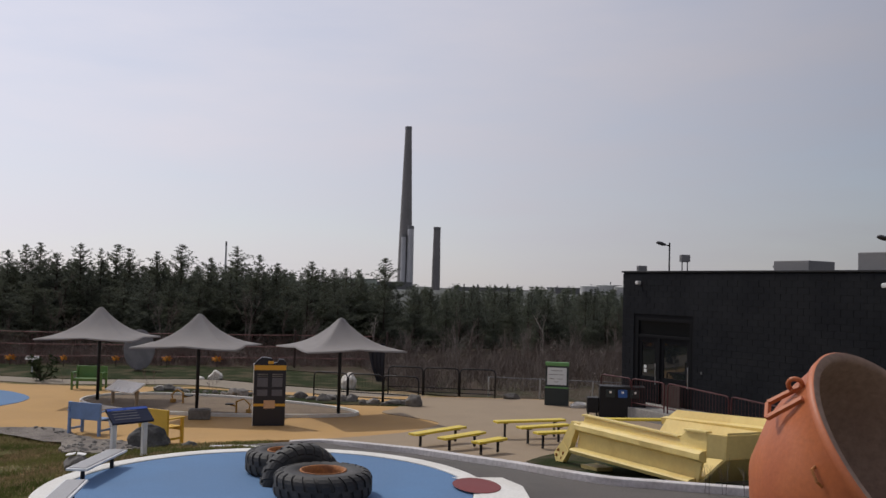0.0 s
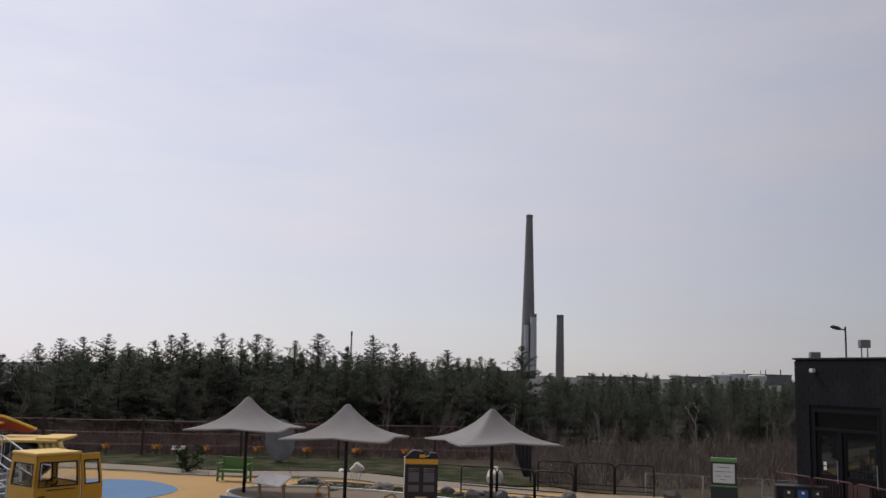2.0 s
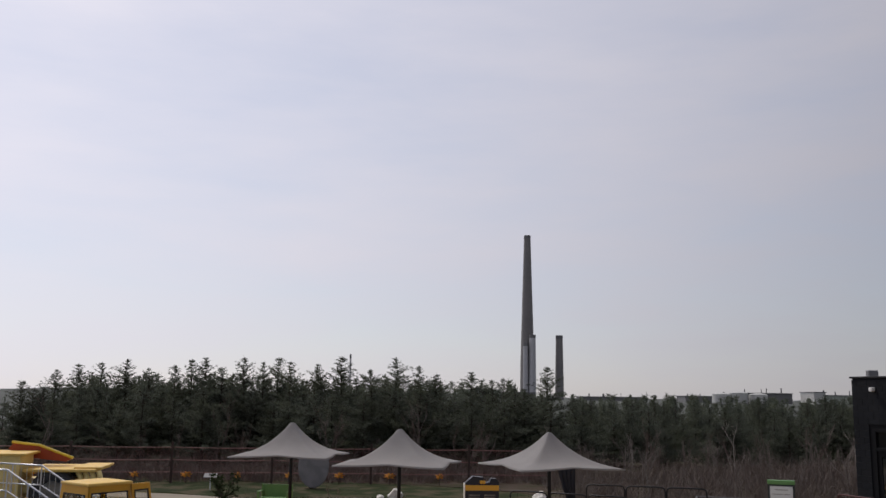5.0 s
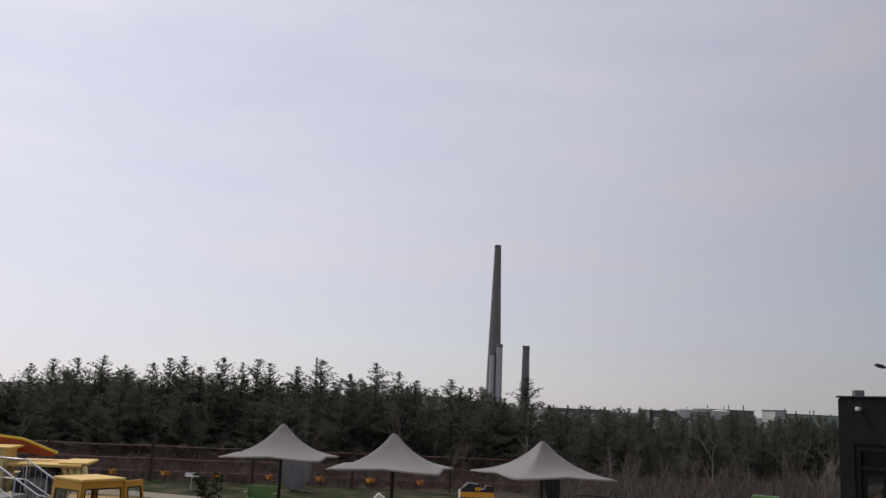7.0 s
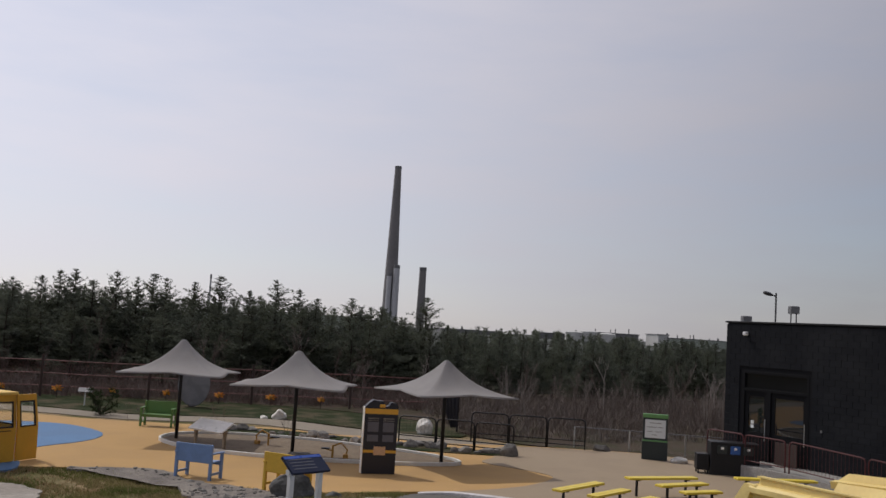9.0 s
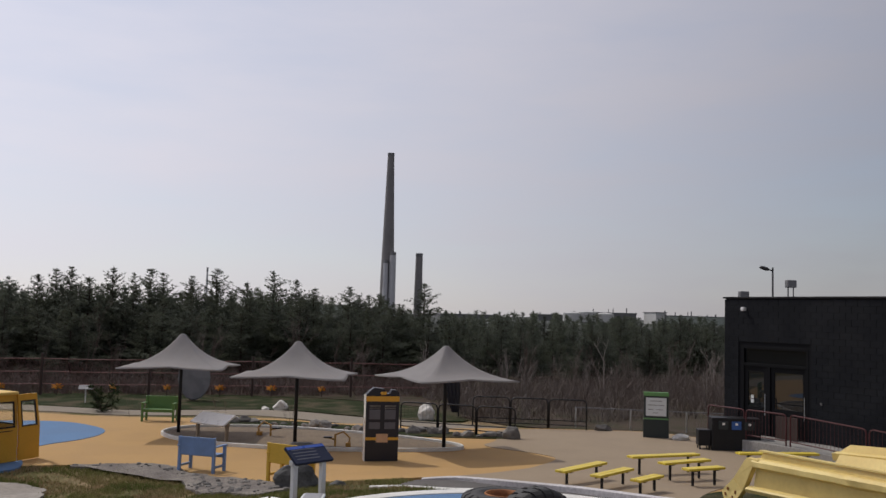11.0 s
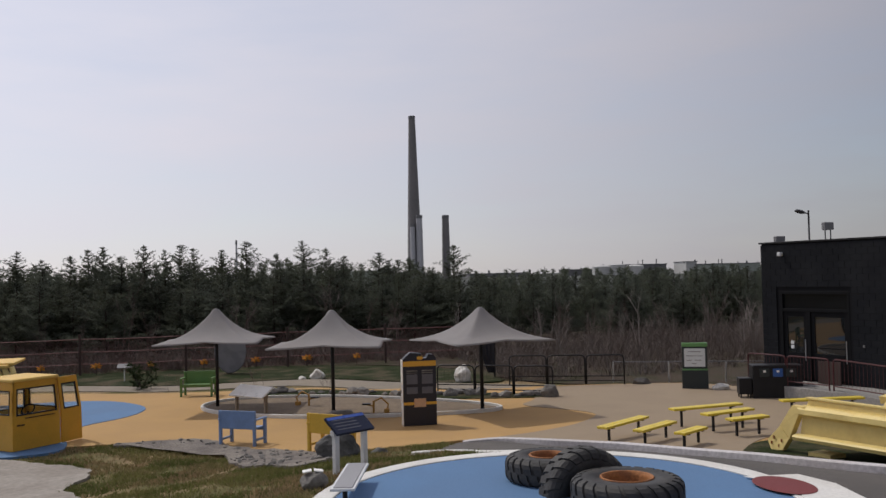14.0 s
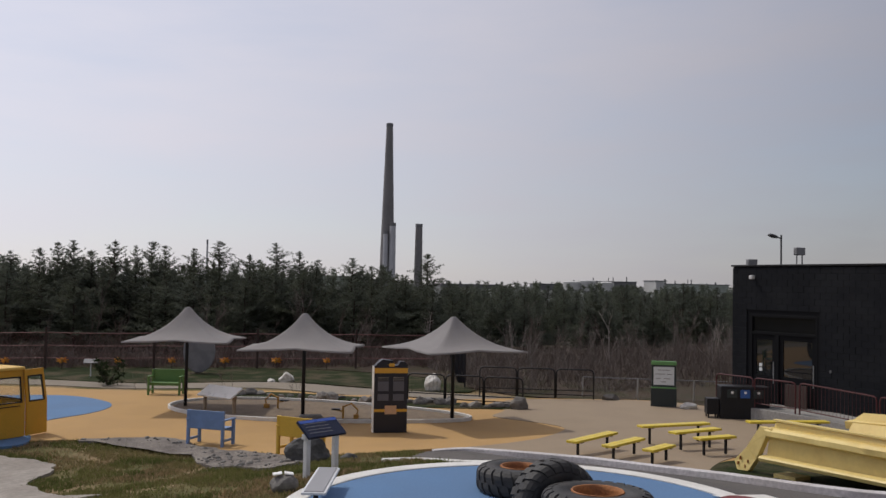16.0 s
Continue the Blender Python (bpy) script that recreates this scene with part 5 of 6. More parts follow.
def play_steps():
    ob = thing("concrete_steps", (-7.95, 28.2, 0.04), "grey concrete steps with galvanised hand rails", "steps", yaw=radians(-12))
    for k in range(5):
        bm = bmesh.new()
        box(bm, -3.4, 0, k * 0.14, -0.32 * k, 1.7, (k + 1) * 0.14, bevel=0.015)
        part("step", bm, M_stair, ob)
    for y in (-0.05, 1.75):
        bm = bmesh.new()
        tube(bm, [(0.5, y, 0.0), (0.5, y, 0.82), (0.05, y, 0.88), (-1.4, y, 1.72), (-3.4, y, 1.78)], 0.028, 8)
        part("hand_rail", bm, M_galv, ob, smooth=True)
        bm = bmesh.new()
        tube(bm, [(0.5, y, 0.3), (0.05, y, 0.34), (-1.4, y, 1.12), (-3.4, y, 1.16)], 0.02, 8)
        part("lower_rail", bm, M_galv, ob, smooth=True)
        for x, z0, z1 in ((0.05, 0, 0.88), (-0.7, 0.34, 1.3), (-1.4, 0.8, 1.72), (-2.4, 0.85, 1.75)):
            bm = bmesh.new()
            tube(bm, [(x, y, z0), (x, y, z1)], 0.024, 8)
            part("rail_post", bm, M_galv, ob)
        for k in range(16):
            x = -0.1 - k * 0.2
            z = 0.34 + min(1.3, -x) * 0.56 if x > -1.4 else 1.14
            bm = bmesh.new()
            tube(bm, [(x, y, z), (x, y, z + 0.55)], 0.007, 4)
            part("baluster", bm, M_galv, ob)


play_steps()


# ---- fence with ornaments ----
def wire_fence():
    ob = thing("wire_fence", (0, 43.6, 0), "long wire fence with brown posts and reddish wires", "fence")
    xs = [-40 + 4.6 * k for k in range(12)]
    for x in xs:
        bm = bmesh.new()
        box(bm, -0.05, -0.05, 0, 0.05, 0.05, 1.85, bevel=0.01)
        p = part("post", bm, M_brownpost, ob)
        p.location = (x, 0.0, 0)
    for z in (0.5, 1.05, 1.62):
        bm = bmesh.new()
        pts = []
        for x0, x1 in zip(xs, xs[1:]):
            for k in range(6):
                t = k / 6
                pts.append((x0 + (x1 - x0) * t, 0.0, z - 0.12 * t * (1 - t)))
        tube(bm, pts, 0.017, 4)
        part("wire", bm, M_wire, ob)
    bm = bmesh.new()
    for k in range(420):
        x = -40 + k * 0.12
        for s in (-1, 1):
            a, b = Vector((x, 0.02, 0.05)), Vector((x + s * 0.75, 0.02, 1.6))
            d = Vector((0.0035, 0, 0))
            bm.faces.new([bm.verts.new(q) for q in (a - d, a + d, b + d, b - d)])
    part("mesh", bm, M_wire, ob, "thin wire mesh")


wire_fence()


def ornament(x, y, z, turn):
    ob = thing("fence_ornament", (x, y, z), "orange-yellow flower-shaped ornament fixed to the fence wire", "ornament", "fence ornaments", turn)
    bm = bmesh.new()
    tube(bm, [(0, 0, -z), (0, 0, -0.02)], 0.018, 6)
    part("stem", bm, M_brownpost, ob)
    bm = bmesh.new()
    stone(bm, (0.09, 0.06, 0.09), 2, 0.03, 2)
    part("centre", bm, M_springy, ob, smooth=True)
    for k in range(7):
        a = 2 * math.pi * k / 7
        bm = bmesh.new()
        stone(bm, (0.16, 0.025, 0.085), k, 0.05, 1, Matrix.Diagonal((0.95, 0.9, 0.5, 1)) @ Matrix.Rotation(a, 4, "Y") @ Matrix.Translation((0.17, 0.03 * (-1) ** k, 0)) @ Matrix.Rotation(0.5, 4, "X"))
        part("petal", bm, M_orn, ob)


for k in range(11):
    ornament(-18.7 + 2.33 * k, 43.3, 0.42, (0.9, 0.4, 0.1, 0.7, 1.0, 0.5, 1.1)[k % 7])


def round_panel():
    ob = thing("round_panel", (-1.2, 41.6, 0), "big dull grey round panel standing on a post", "panel")
    bm = bmesh.new()
    lathe(bm, [(0.0, 0.03), (0.65, 0.03), (0.69, 0.01), (0.69, -0.03), (0.0, -0.03)], 18, Matrix.Translation((0.06, 0, 0.95)) @ Matrix.Rotation(radians(90), 4, "X") @ Matrix.Diagonal((1, 1.36, 1, 1)))
    bmesh.ops.remove_doubles(bm, verts=bm.verts, dist=1e-4)
    part("disc", bm, M_disc, ob)
    bm = bmesh.new()
    box(bm, -0.12, 0.04, 0, 0.12, 0.14, 1.4)
    part("support", bm, M_brownpost, ob)


round_panel()


def small_sign(x, y):
    ob = thing("small_sign", (x, y, 0.0), "small pale slanted sign on a thin post", "sign")
    bm = bmesh.new()
    tube(bm, [(0, 0, 0), (0, 0, 0.62)], 0.025, 6)
    part("post", bm, M_lpost, ob)
    bm = bmesh.new()
    box(bm, -0.28, -0.15, -0.01, 0.28, 0.15, 0.01, Matrix.Translation((0, 0, 0.64)) @ Matrix.Rotation(radians(30), 4, "X"), bevel=0.004)
    part("plate", bm, M_disc, ob)


small_sign(-5.4, 40.2)


def chain_fence():
    ob = thing("chain_link_fence", (13.0, 32.2, 0), "grey chain-link fence in front of the brush", "fence", yaw=math.atan2(-2.2, 5.2))
    L, h = 6.0, 0.74
    for k in range(4):
        bm = bmesh.new()
        tube(bm, [(L * k / 3, 0, 0), (L * k / 3, 0, h)], 0.03, 8)
        part("post", bm, M_galv, ob)
    bm = bmesh.new()
    tube(bm, [(0, 0, h), (L, 0, h)], 0.02, 8)
    part("top_rail", bm, M_roof, ob)
    bm = bmesh.new()
    for k in range(int(L / 0.09) + 12):
        for s in (-1, 1):
            a, b = Vector((k * 0.09, 0, 0.03)), Vector((k * 0.09 + s * 0.95, 0, h))
            if min(a.x, b.x) < 0 or max(a.x, b.x) > L:
                continue
            d = Vector((0.0018, 0, 0))
            bm.faces.new([bm.verts.new(q) for q in (a - d, a + d, b + d, b - d)])
    part("mesh", bm, M_galv, ob)


chain_fence()


def spring_rider(x, y, turn):
    ob = thing("digger_toy", (x, y, 0.05), "small orange-yellow digger toy standing in the sand", "play equipment", "digger toys", turn)
    bm = bmesh.new()
    tube(bm, [(0, 0, 0), (0, 0, 0.45)], 0.04, 8)
    part("post", bm, M_springy, ob)
    bm = bmesh.new()
    tube(bm, [(0, 0, 0.42), (0.3, 0, 0.55), (0.55, 0, 0.32), (0.5, 0, 0.1)], 0.035, 6)
    part("arm", bm, M_springy, ob)
    bm = bmesh.new()
    box(bm, -0.42, -0.12, 0.3, -0.12, 0.12, 0.35, bevel=0.01)
    part("seat", bm, M_black, ob)
    bm = bmesh.new()
    tube(bm, [(-0.25, 0, 0.3), (0, 0, 0.25)], 0.03, 6)
    part("seat_arm", bm, M_springy, ob)
    bm = bmesh.new()
    box(bm, 0.4, -0.1, 0.0, 0.58, 0.1, 0.16, bevel=0.02)
    part("bucket", bm, M_springy, ob)
    ob.scale = (0.8, 0.8, 0.8)


spring_rider(3.55, 27.3, radians(-15))
spring_rider(1.75, 29.6, radians(150))


# ---- trees ----
def clump(verts, faces, c, size, rng, count):
    """A tuft of needle blades round a point."""
    for _ in range(count):
        d = Vector((rng.gauss(0, 1), rng.gauss(0, 1), rng.gauss(0.25, 0.8))).normalized()
        s = d.orthogonal().normalized() * size * rng.uniform(0.09, 0.17)
        s = Matrix.Rotation(rng.uniform(0, 6.28), 3, d) @ s
        a = c + d * size * rng.uniform(-0.1, 0.2)
        b = c + d * size * rng.uniform(0.7, 1.2)
        k = len(verts)
        verts += [a - s * 0.6, a + s * 0.6, b]
        faces.append((k, k + 1, k + 2))


def pine_meshes(seed, h):
    rng = random.Random(seed)
    bm = bmesh.new()
    pts = [(0, 0, 0)]
    for k in range(1, 8):
        pts.append((rng.gauss(0, 0.03), rng.gauss(0, 0.03), h * k / 7))
    tube(bm, pts, 0.085, 7, 0.008)
    verts, faces = [], []
    z = h * 0.08
    while z < h * 0.985:
        t = z / h
        reach = (1.0 - t) ** 0.95 * h * 0.45 * rng.uniform(0.45, 1.3) + 0.045
        for k in range(rng.randint(5, 8)):
            a = rng.uniform(0, 6.283)
            L = reach * rng.uniform(0.55, 1.2)
            rise = 0.12 + 0.75 * t
            p0, p1 = Vector((0, 0, z)), Vector((math.cos(a) * L, math.sin(a) * L, z + L * rise * rng.uniform(0.5, 1.1)))
            if L > 0.25:
                tube(bm, [p0, p0.lerp(p1, 0.5) - Vector((0, 0, 0.04 * L)), p1], 0.014, 3, 0.004, cap=False)
            n = max(2, int(L / 0.16))
            for j in range(n + 1):
                s = 0.25 + 0.75 * j / n
                q = p0.lerp(p1, s) + Vector((rng.gauss(0, 0.08), rng.gauss(0, 0.08), rng.gauss(0, 0.05))) * min(1, L)
                clump(verts, faces, q, 0.27 * (1.1 - 0.74 * t), rng, 13)
        z += h * rng.uniform(0.035, 0.06) * (1.0 - 0.35 * t)
    clump(verts, faces, Vector((0, 0, h * 0.99)), 0.13, rng, 10)
    trunk, crown = bpy.data.meshes.new("trunk"), bpy.data.meshes.new("crown")
    bm.to_mesh(trunk)
    bm.free()
    crown.from_pydata(verts, [], faces)
    trunk.materials.append(M_bark)
    crown.materials.append(M_pine)
    return trunk, crown


PINES = [pine_meshes(40 + k, 6.0) for k in range(6)]


def pine(x, y, h, k, turn, label):
    ob = thing("pine_tree", (x, y, -0.03), label, "tree", "young pines behind the fence", turn)
    ob.scale = (h / 6.0 * (1.1 + 0.4 * math.sin(turn * 7) ** 2), h / 6.0 * (1.1 + 0.4 * math.sin(turn * 5) ** 2), h / 6.0)
    for nm, me in zip(("trunk", "crown"), PINES[k]):
        p = new(nm, me)
        p.parent = ob


rng = random.Random(11)
spots = [(-12.6, 58, 5.3), (-11.0, 58, 5.5), (-10.1, 58.5, 5.9), (-9.2, 58, 6.0), (-8.0, 57, 5.4), (-6.8, 58, 6.1), (-5.6, 58, 5.8), (-4.7, 58.5, 6.1), (-3.9, 58, 5.85), (-2.2, 58, 5.7), (-0.7, 58, 6.2),
         (1.1, 58, 5.45), (2.7, 58, 6.2), (4.2, 58, 5.7), (5.3, 58, 5.2), (7.5, 58, 5.35), (12.4, 58, 5.75), (9.0, 57, 4.4), (-14.5, 60, 5.9), (-16.4, 61, 5.7), (-18.2, 62, 5.6), (-19.6, 62, 5.2)]
for i in range(40):
    spots.append((-19 + 31 * (i + rng.random()) / 40, rng.uniform(51, 56), rng.uniform(3.6, 4.7)))
for i in range(30):
    spots.append((-19 + 32 * (i + rng.random()) / 30, rng.uniform(60, 66), rng.uniform(4.4, 5.2)))
for i in range(34):
    x = 10 + 30 * (i + rng.random()) / 34
    spots.append((x, rng.uniform(52, 58) + 0.12 * x, rng.uniform(2.9, 3.7)))
for i in range(60):
    x = 10 + 44 * (i + rng.random()) / 60
    spots.append((x, rng.uniform(59, 74) + 0.12 * x, rng.uniform(3.7, 4.5)))
for i in range(10):
    spots.append((-38 + 18 * (i + rng.random()) / 10, rng.uniform(78, 95), rng.uniform(3.2, 4.4)))
for i, (x, y, h) in enumerate(spots):
    h += 0.35 if h > 4.8 else 0.1
    pine(x, y, h, i % 6, rng.uniform(0, 6.28), "dark green young pine with ragged upward branches" if h > 4.8 else "short dark green pine at the edge of the wood")


def back_wood():
    """The depth of the wood behind the first trees."""
    r = random.Random(3)
    verts, faces = [], []
    for i in range(420):
        x = -24 + 100 * r.random()
        y = r.uniform(70, 100) + max(0, x - 12) * 0.25
        h = r.uniform(4.2, 5.6) if x < 13 else r.uniform(3.2, 4.5)
        z = 0.0
        while z < h:
            w = (1 - z / h) ** 0.7 * h * 0.26 + 0.08
            for k in range(5):
                a = r.uniform(0, 6.28)
                clump(verts, faces, Vector((x + math.cos(a) * w * r.random(), y + math.sin(a) * w * r.random(), z)), 0.42, r, 6)
            z += h * 0.055
    me = bpy.data.meshes.new("pine_wood")
    me.from_pydata(verts, [], faces)
    me.materials.append(M_pine)
    tagged(new("pine_wood", me), "dense dark young pine wood behind the fence", "wood", kind="stuff")


back_wood()


def bare_tree(name, x, y, h, seed, material, label, group):
    r = random.Random(seed)
    bm = bmesh.new()

    def grow(p, d, L, rad, depth):
        q = p + d * L * 0.55
        e = q + (d + Vector((r.gauss(0, 0.12), r.gauss(0, 0.12), 0.05))).normalized() * L * 0.45
        tube(bm, [p, q, e], rad, 4 if depth else 6, rad * 0.45, cap=False)
        if depth < 3:
            for k in range(r.randint(3, 5)):
                s = r.uniform(0.3, 1.0)
                b = p.lerp(e, s)
                nd = (d + Vector((r.gauss(0, 0.42), r.gauss(0, 0.42), r.uniform(-0.05, 0.35)))).normalized()
                grow(b, nd, L * r.uniform(0.35, 0.6), rad * 0.5, depth + 1)

    for k in range(r.randint(1, 3)):
        grow(Vector((r.gauss(0, 0.12), r.gauss(0, 0.12), 0)), Vector((r.gauss(0, 0.14), r.gauss(0, 0.14), 1)).normalized(), h * r.uniform(0.6, 0.75), 0.026 * h / 3, 0)
    return solid(name, bm, material, label, "tree", group, at=(x, y, gz(x, y)))


rng = random.Random(17)
for i in range(56):
    x = 10.5 + 21 * (i + rng.random()) / 56
    bare_tree("bare_tree", x, rng.uniform(38, 50) + 0.25 * max(0, x - 14), rng.uniform(1.3, 2.5) if i % 7 else 3.0, 100 + i, M_palebark if i % 3 == 0 else M_twig,
              "leafless pale-stemmed birch sapling at the wood's edge" if i % 3 == 0 else "leafless brown sapling at the wood's edge", "bare saplings")
for i in range(12):
    bare_tree("bare_tree", -16 + 2.1 * i + rng.random(), rng.uniform(46, 52), rng.uniform(2.0, 3.8), 200 + i, M_twig, "leafless brown sapling among the pines", "bare saplings")


def brush(name, x0, x1, y0, y1, count, h, seed, label):
    r = random.Random(seed)
    bm = bmesh.new()
    verts, faces = [], []
    for i in range(count):
        x, y = r.uniform(x0, x1), r.uniform(y0, y1)
        y += 0.3 * max(0, x - 14)
        for k in range(7):
            p = Vector((x + r.gauss(0, 0.15), y + r.gauss(0, 0.15), 0))
            d = Vector((r.gauss(0, 0.42), r.gauss(0, 0.42), 1)).normalized()
            L = h * r.uniform(0.3, 0.85) * r.choice((1.0, 1.0, 1.0, 1.5))
            a = r.uniform(0, 3.14)
            side = Vector((math.cos(a), math.sin(a), 0))
            for seg in range(3):
                e = p + d * L / 3
                w = side * 0.010 * (1 - seg * 0.25)
                kk = len(verts)
                verts += [p - w, p + w, e + w * 0.7, e - w * 0.7]
                faces.append((kk, kk + 1, kk + 2, kk + 3))
                d = (d + Vector((r.gauss(0, 0.4), r.gauss(0, 0.4), 0.1))).normalized()
                p = e
    bm.free()
    me = bpy.data.meshes.new(name)
    me.from_pydata(verts, [], faces)
    me.materials.append(M_twig)
    tagged(new(name, me), label, "brush", kind="stuff")


brush("brush", 9.5, 34, 33.5, 48, 2300, 1.45, 5, "thin brown leafless brush below the wood")
brush("brush", -26, 10, 44.0, 48.5, 1900, 1.35, 6, "low brown leafless brush behind the wire fence")


def shrub(x, y, w, h, seed):
    r = random.Random(seed)
    ob = thing("shrub", (x, y, 0), "dull green rounded evergreen shrub by the footpath", "shrub")
    bm = bmesh.new()
    verts, faces = [], []
    for i in range(26):
        a, t = r.uniform(0, 6.28), r.random()
        p = Vector((math.cos(a) * w * 0.5 * math.sqrt(r.random()), math.sin(a) * w * 0.5 * math.sqrt(r.random()), h * (0.15 + 0.85 * t) * r.uniform(0.75, 1)))
        tube(bm, [(0, 0, 0), p * 0.5, p], 0.012, 3, 0.004, cap=False)
        clump(verts, faces, p, 0.2, r, 26)
        clump(verts, faces, p * 0.65, 0.2, r, 14)
    part("stems", bm, M_bark, ob)
    me = bpy.data.meshes.new("foliage")
    me.from_pydata(verts, [], faces)
    me.materials.append(M_shrub)
    p = new("foliage", me)
    p.parent = ob


shrub(-4.3, 36.9, 1.2, 1.05, 1)
for k, (x, y) in enumerate(((0.2, 34.6), (-2.9, 35.2), (2.6, 33.4), (11.6, 11.85), (11.85, 11.7), (11.72, 11.95), (12.0, 11.85))):
    bare_tree("bare_shrub", x, y, 0.75 if y > 20 else 0.5, 300 + k, M_twig, "small leafless twiggy shrub", "bare shrubs")


# ---- far works and chimneys ----
def chimney(name, x, y, h, r0, r1, label, material=M_stack):
    ob = thing(name, (x, y, -2), label, "chimney")
    bm = bmesh.new()
    lathe(bm, [(r0, 0), (r0 * 0.85 + r1 * 0.15, h * 0.25), (r0 * 0.5 + r1 * 0.5, h * 0.55), (r1, h - 8), (r1, h), (r1 * 0.8, h), (r1 * 0.8, h - 10)], 32)
    part("shaft", bm, material, ob, smooth=True)
    bm = bmesh.new()
    lathe(bm, [(r1 * 1.0, h - 7), (r1 * 1.04, h - 6), (r1 * 1.04, h - 1), (r1 * 1.0, h)], 32)
    part("top_band", bm, M_plant_dark, ob)


chimney("tall_chimney", 307.5, 1900, 347, 15.5, 7.0, "very tall tapered grey concrete works chimney")
chimney("short_chimney", 374, 1895, 135.5, 9.0, 7.3, "shorter dark grey works chimney")
chimney("flue_stack", 315, 1880, 135, 7.5, 6.5, "pale steel flue stack in front of the tall chimney", M_pipe)
chimney("flue_stack", 300.5, 1880, 118, 5.5, 5.0, "narrow pale steel flue stack", M_pipe)
chimney("thin_mast", -46.9, 1500, 72, 1.8, 1.4, "thin grey mast far behind the trees", M_pipe)


def works(x, y, w, d, h, material, label, vents=0, seed=1):
    ob = thing("factory_building", (x, y, -2), label, "factory")
    bm = bmesh.new()
    box(bm, -w / 2, 0, 0, w / 2, d, h + 2)
    part("wall", bm, material, ob)
    bm = bmesh.new()
    box(bm, -w / 2 - 1, -1, h + 2, w / 2 + 1, d + 1, h + 3)
    part("roof", bm, M_plant_dark, ob)
    r = random.Random(seed)
    for k in range(vents):
        bm = bmesh.new()
        xx = -w / 2 + w * (k + r.random()) / vents
        tube(bm, [(xx, 5, h + 3), (xx, 5, h + 3 + r.uniform(2, 7))], r.uniform(0.5, 1.3), 8)
        part("vent", bm, M_plant_dark, ob)


works(646, 1200, 100, 60, 12, M_plant, "pale green factory hall with roof vents", 7, 1)
works(590, 1200, 16, 40, 16, M_tank, "narrow white factory tower", 0, 2)
works(540, 1250, 70, 50, 14, M_plant_dark, "dark factory hall with roof vents", 4, 3)
works(470, 1300, 60, 40, 9, M_plant_dark, "low dark factory hall", 3, 4)
works(440, 1700, 120, 60, 7, M_plant_dark, "long low works building", 6, 5)
works(255, 1700, 70, 50, 13, M_plant_dark, "dark works building beside the tall chimney", 3, 6)
works(180, 1650, 75, 50, 17, M_plant, "grey works building behind the pines", 3, 7)


def tank(x, y, r, h):
    ob = thing("storage_tank", (x, y, -2), "round white storage tank with a domed roof", "tank", "storage tanks")
    bm = bmesh.new()
    lathe(bm, [(r, 0), (r, h + 2)], 32)
    part("wall", bm, M_tank, ob, smooth=True)
    bm = bmesh.new()
    lathe(bm, [(r + 0.3, h + 2), (r * 0.7, h + 3.2), (r * 0.3, h + 3.9), (0.0, h + 4)], 32)
    part("roof", bm, M_tank, ob, smooth=True)


for x, h in ((478, 14), (505, 12), (455, 12)):
    tank(x, 1200, 12, h)


def ridge():
    bm = bmesh.new()
    a, b = [], []
    for k in range(81):
        x = -2600 + 5200 * k / 80
        h = 13 + 8 * noise.noise(Vector((x * 0.002, 3, 0))) + 6 * noise.noise(Vector((x * 0.012, 7, 0))) - (6 if x > 300 else 0)
        a.append(bm.verts.new((x, 2700, -5)))
        b.append(bm.verts.new((x, 2900, max(4, h))))
    for k in range(80):
        bm.faces.new((a[k], a[k + 1], b[k + 1], b[k]))
    solid("distant_ridge", bm, M_ridge, "low grey wooded ridge on the horizon", "hill", kind="structure")


ridge()


# ---- grass blades on the near lawn ----
def inside(x, y, poly):
    hit = False
    for (x0, y0), (x1, y1) in zip(poly, poly[1:] + poly[:1]):
        if (y0 > y) != (y1 > y) and x < x0 + (x1 - x0) * (y - y0) / (y1 - y0):
            hit = not hit
    return hit


def grass(name, material, count, seed, box_, tall, label, dry):
    r = random.Random(seed)
    off = [SHEETS[k] for k in ("rock_outcrop", "gravel_bed", "plaza", "asphalt_path", "blue_play_floor")]
    verts, faces = [], []
    while count > 0:
        x, y = r.uniform(box_[0], box_[2]), r.uniform(box_[1], box_[3])
        count -= 1
        if noise.noise(Vector((x * 0.8, y * 0.8, 9.0))) < -0.17 and r.random() < 0.85:
            continue
        patch = noise.noise(Vector((x * 0.55, y * 0.55, 5.0)))
        if (patch > 0.05) != dry and r.random() < 0.8:
            continue
        if math.hypot(x - CIRCLE[0], y - CIRCLE[1]) < 3.52 or any(inside(x, y, p) for p in off):
            continue
        z = gz(x, y) - 0.03
        for k in range(4):
            a = r.uniform(0, 6.28)
            h = tall * r.uniform(0.5, 1.3)
            p = Vector((x + r.gauss(0, 0.05), y + r.gauss(0, 0.05), z))
            s = Vector((math.cos(a), math.sin(a), 0)) * 0.014
            n = len(verts)
            verts += [p - s, p + s, p + Vector((r.gauss(0, 0.035), r.gauss(0, 0.035), h))]
            faces.append((n, n + 1, n + 2))
    me = bpy.data.meshes.new(name)
    me.from_pydata(verts, [], faces)
    me.materials.append(material)
    tagged(new(name, me), label, "grass", kind="stuff")


grass("grass", M_blade, 42000, 1, (-10.0, 9.5, 4.5, 24.4), 0.085, "short green grass blades on the lawn", False)
grass("dry_grass", M_straw, 40000, 2, (-10.0, 9.5, 4.5, 24.4), 0.075, "dry straw-coloured grass blades on the lawn", True)


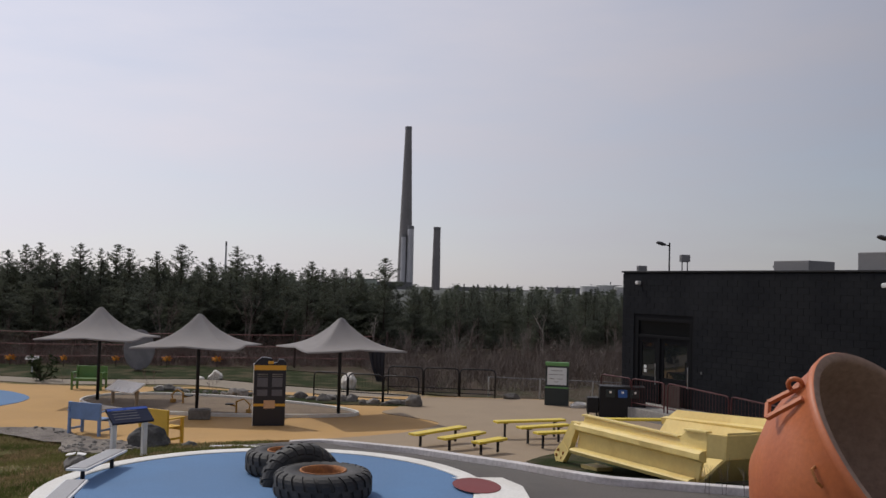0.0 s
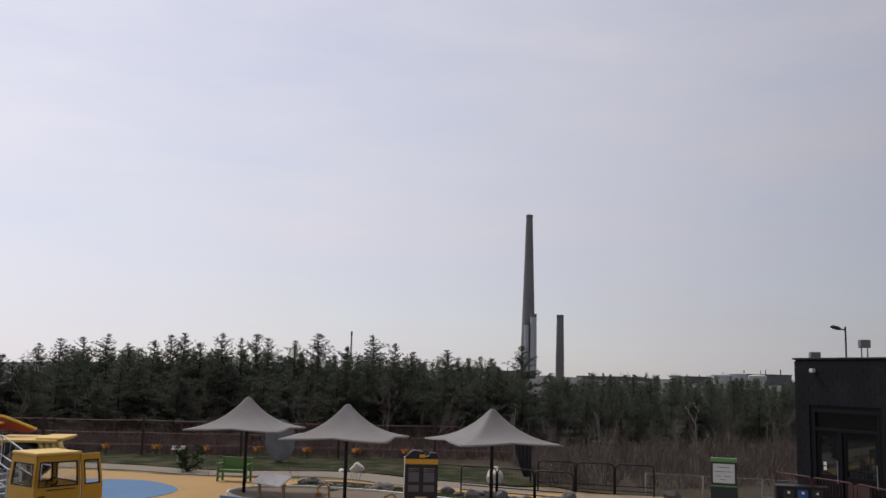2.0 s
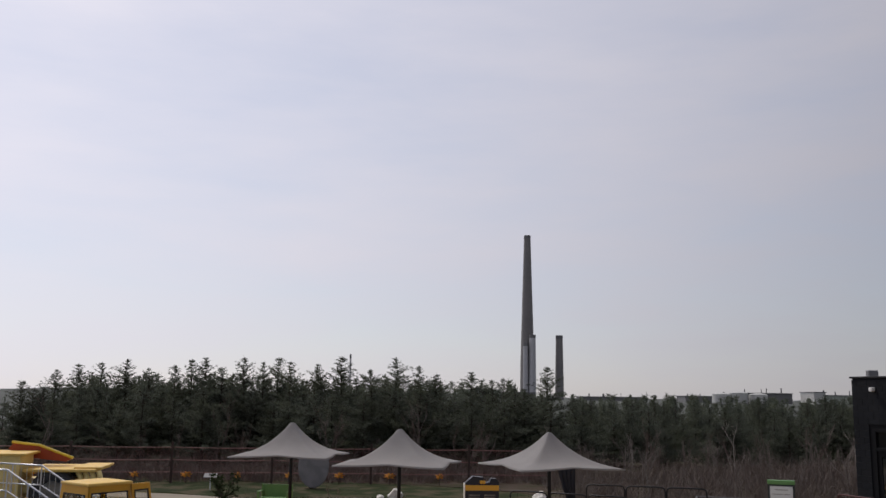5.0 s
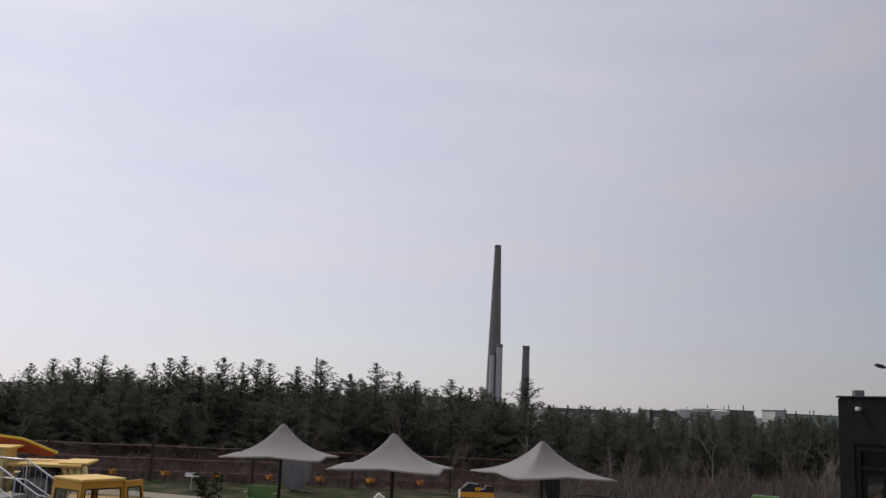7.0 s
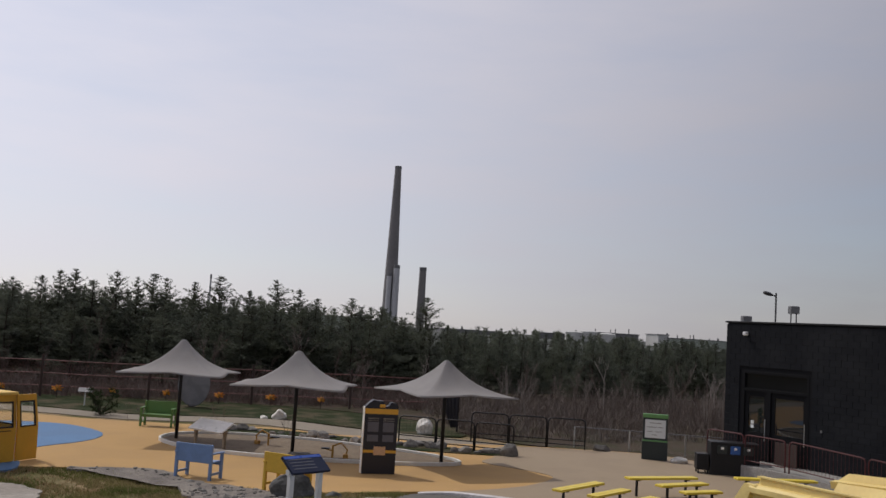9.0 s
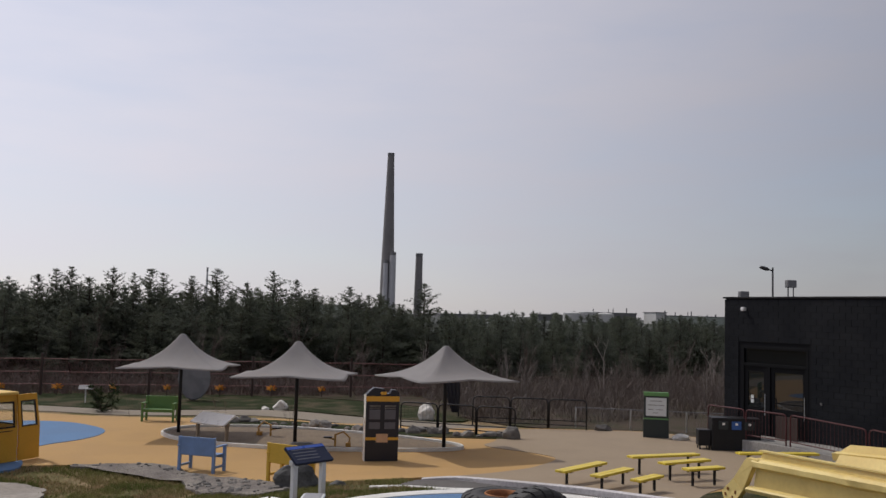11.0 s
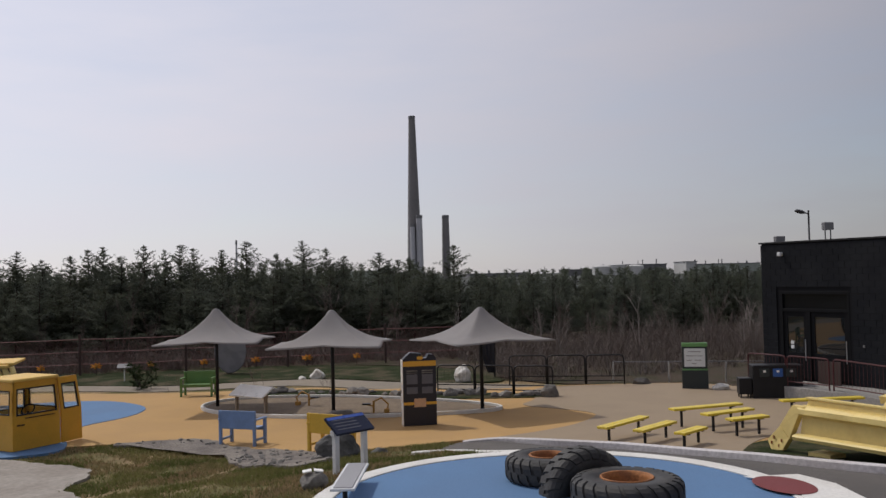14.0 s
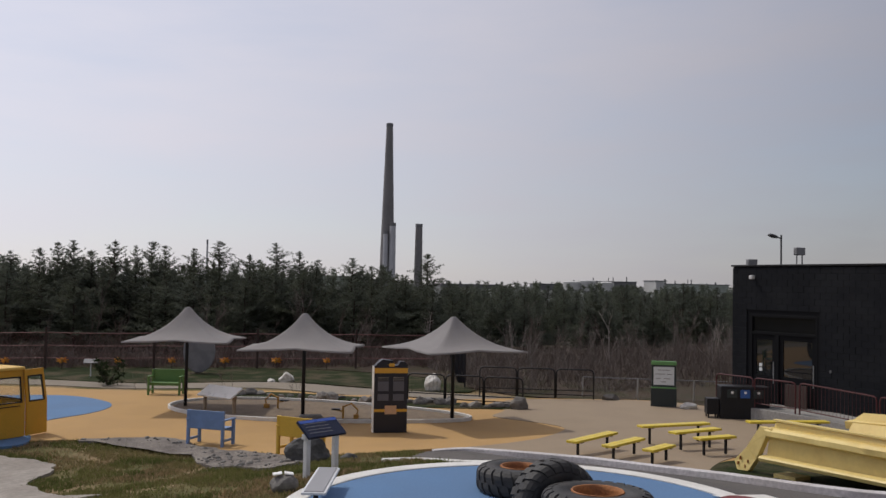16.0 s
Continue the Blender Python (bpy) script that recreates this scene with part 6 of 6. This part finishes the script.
def gravel_stones():
    """Loose broken stones lying on the gravel."""
    r = random.Random(8)
    poly = SHEETS["gravel_bed"]
    bm = bmesh.new()
    made = 0
    while made < 130:
        x, y = r.uniform(-3.4, 2.0), r.uniform(17.6, 24.5)
        if inside(x, y, poly):
            k = r.uniform(0.02, 0.075) * (1.0 if r.random() < 0.85 else 1.7)
            stone(bm, (k, k * r.uniform(0.6, 1.0), k * r.uniform(0.35, 0.7)), made, 0.2, 1, Matrix.Translation((x, y, gz(x, y) + 0.06)) @ Matrix.Rotation(r.uniform(0, 6.28), 4, "Z"))
            made += 1
    solid("loose_stones", bm, M_stone, "loose broken grey stones on the gravel", "stones", kind="stuff")


gravel_stones()


# ---- blocks of the black wall ----
def wall_blocks():
    w, h, g = 0.393, 0.193, 0.007
    bm = bmesh.new()
    box(bm, g / 2, -0.004, g / 2, w + g / 2, 0.034, h + g / 2, bevel=0.004)
    whole = bpy.data.meshes.new("block")
    bm.to_mesh(whole)
    bm.free()
    whole.materials.append(M_block)
    bm = bmesh.new()
    box(bm, g / 2, -0.004, g / 2, w / 2 + g / 2 - 0.0035, 0.034, h + g / 2, bevel=0.004)
    half = bpy.data.meshes.new("half_block")
    bm.to_mesh(half)
    bm.free()
    half.materials.append(M_block)
    rest_v, rest_f = [], []
    made = 0
    for row in range(24):
        z = row * 0.2 + 0.02
        x = 0.0 if row % 2 == 0 else -0.2
        while x < 15.0:
            start, mesh, wide = x, whole, 0.4
            if x < 0:
                start, mesh, wide = 0.0, half, 0.2
            if start < 0.7 and start + wide > 0.72 and 0.40 < z + 0.2 and z < 3.29:
                mesh, wide = half, 0.2
            if 3.1 < start < 3.32 and start + wide > 3.5 and 0.40 < z + 0.2 and z < 3.29:
                start, mesh, wide = start + 0.2, half, 0.2
            clash = start < 3.32 and start + wide > 0.70 and z + 0.2 > 0.40 and z < 3.29
            if not clash and z + 0.2 < 4.86:
                if made < 290 and start < 6.4 and z > 0.3:
                    ob = new("block", mesh)
                    ob.parent = hall
                    ob.location = (start, 0, z)
                    made += 1
                else:
                    k = len(rest_v)
                    for v in mesh.vertices:
                        rest_v.append((v.co.x + start, v.co.y, v.co.z + z))
                    for p in mesh.polygons:
                        rest_f.append(tuple(k + i for i in p.vertices))
            x += 0.4
    me = bpy.data.meshes.new("block_rest")
    me.from_pydata(rest_v, [], rest_f)
    me.materials.append(M_block)
    ob = new("block_rest", me)
    ob.parent = hall
    tagged(ob, kind="stuff")


wall_blocks()
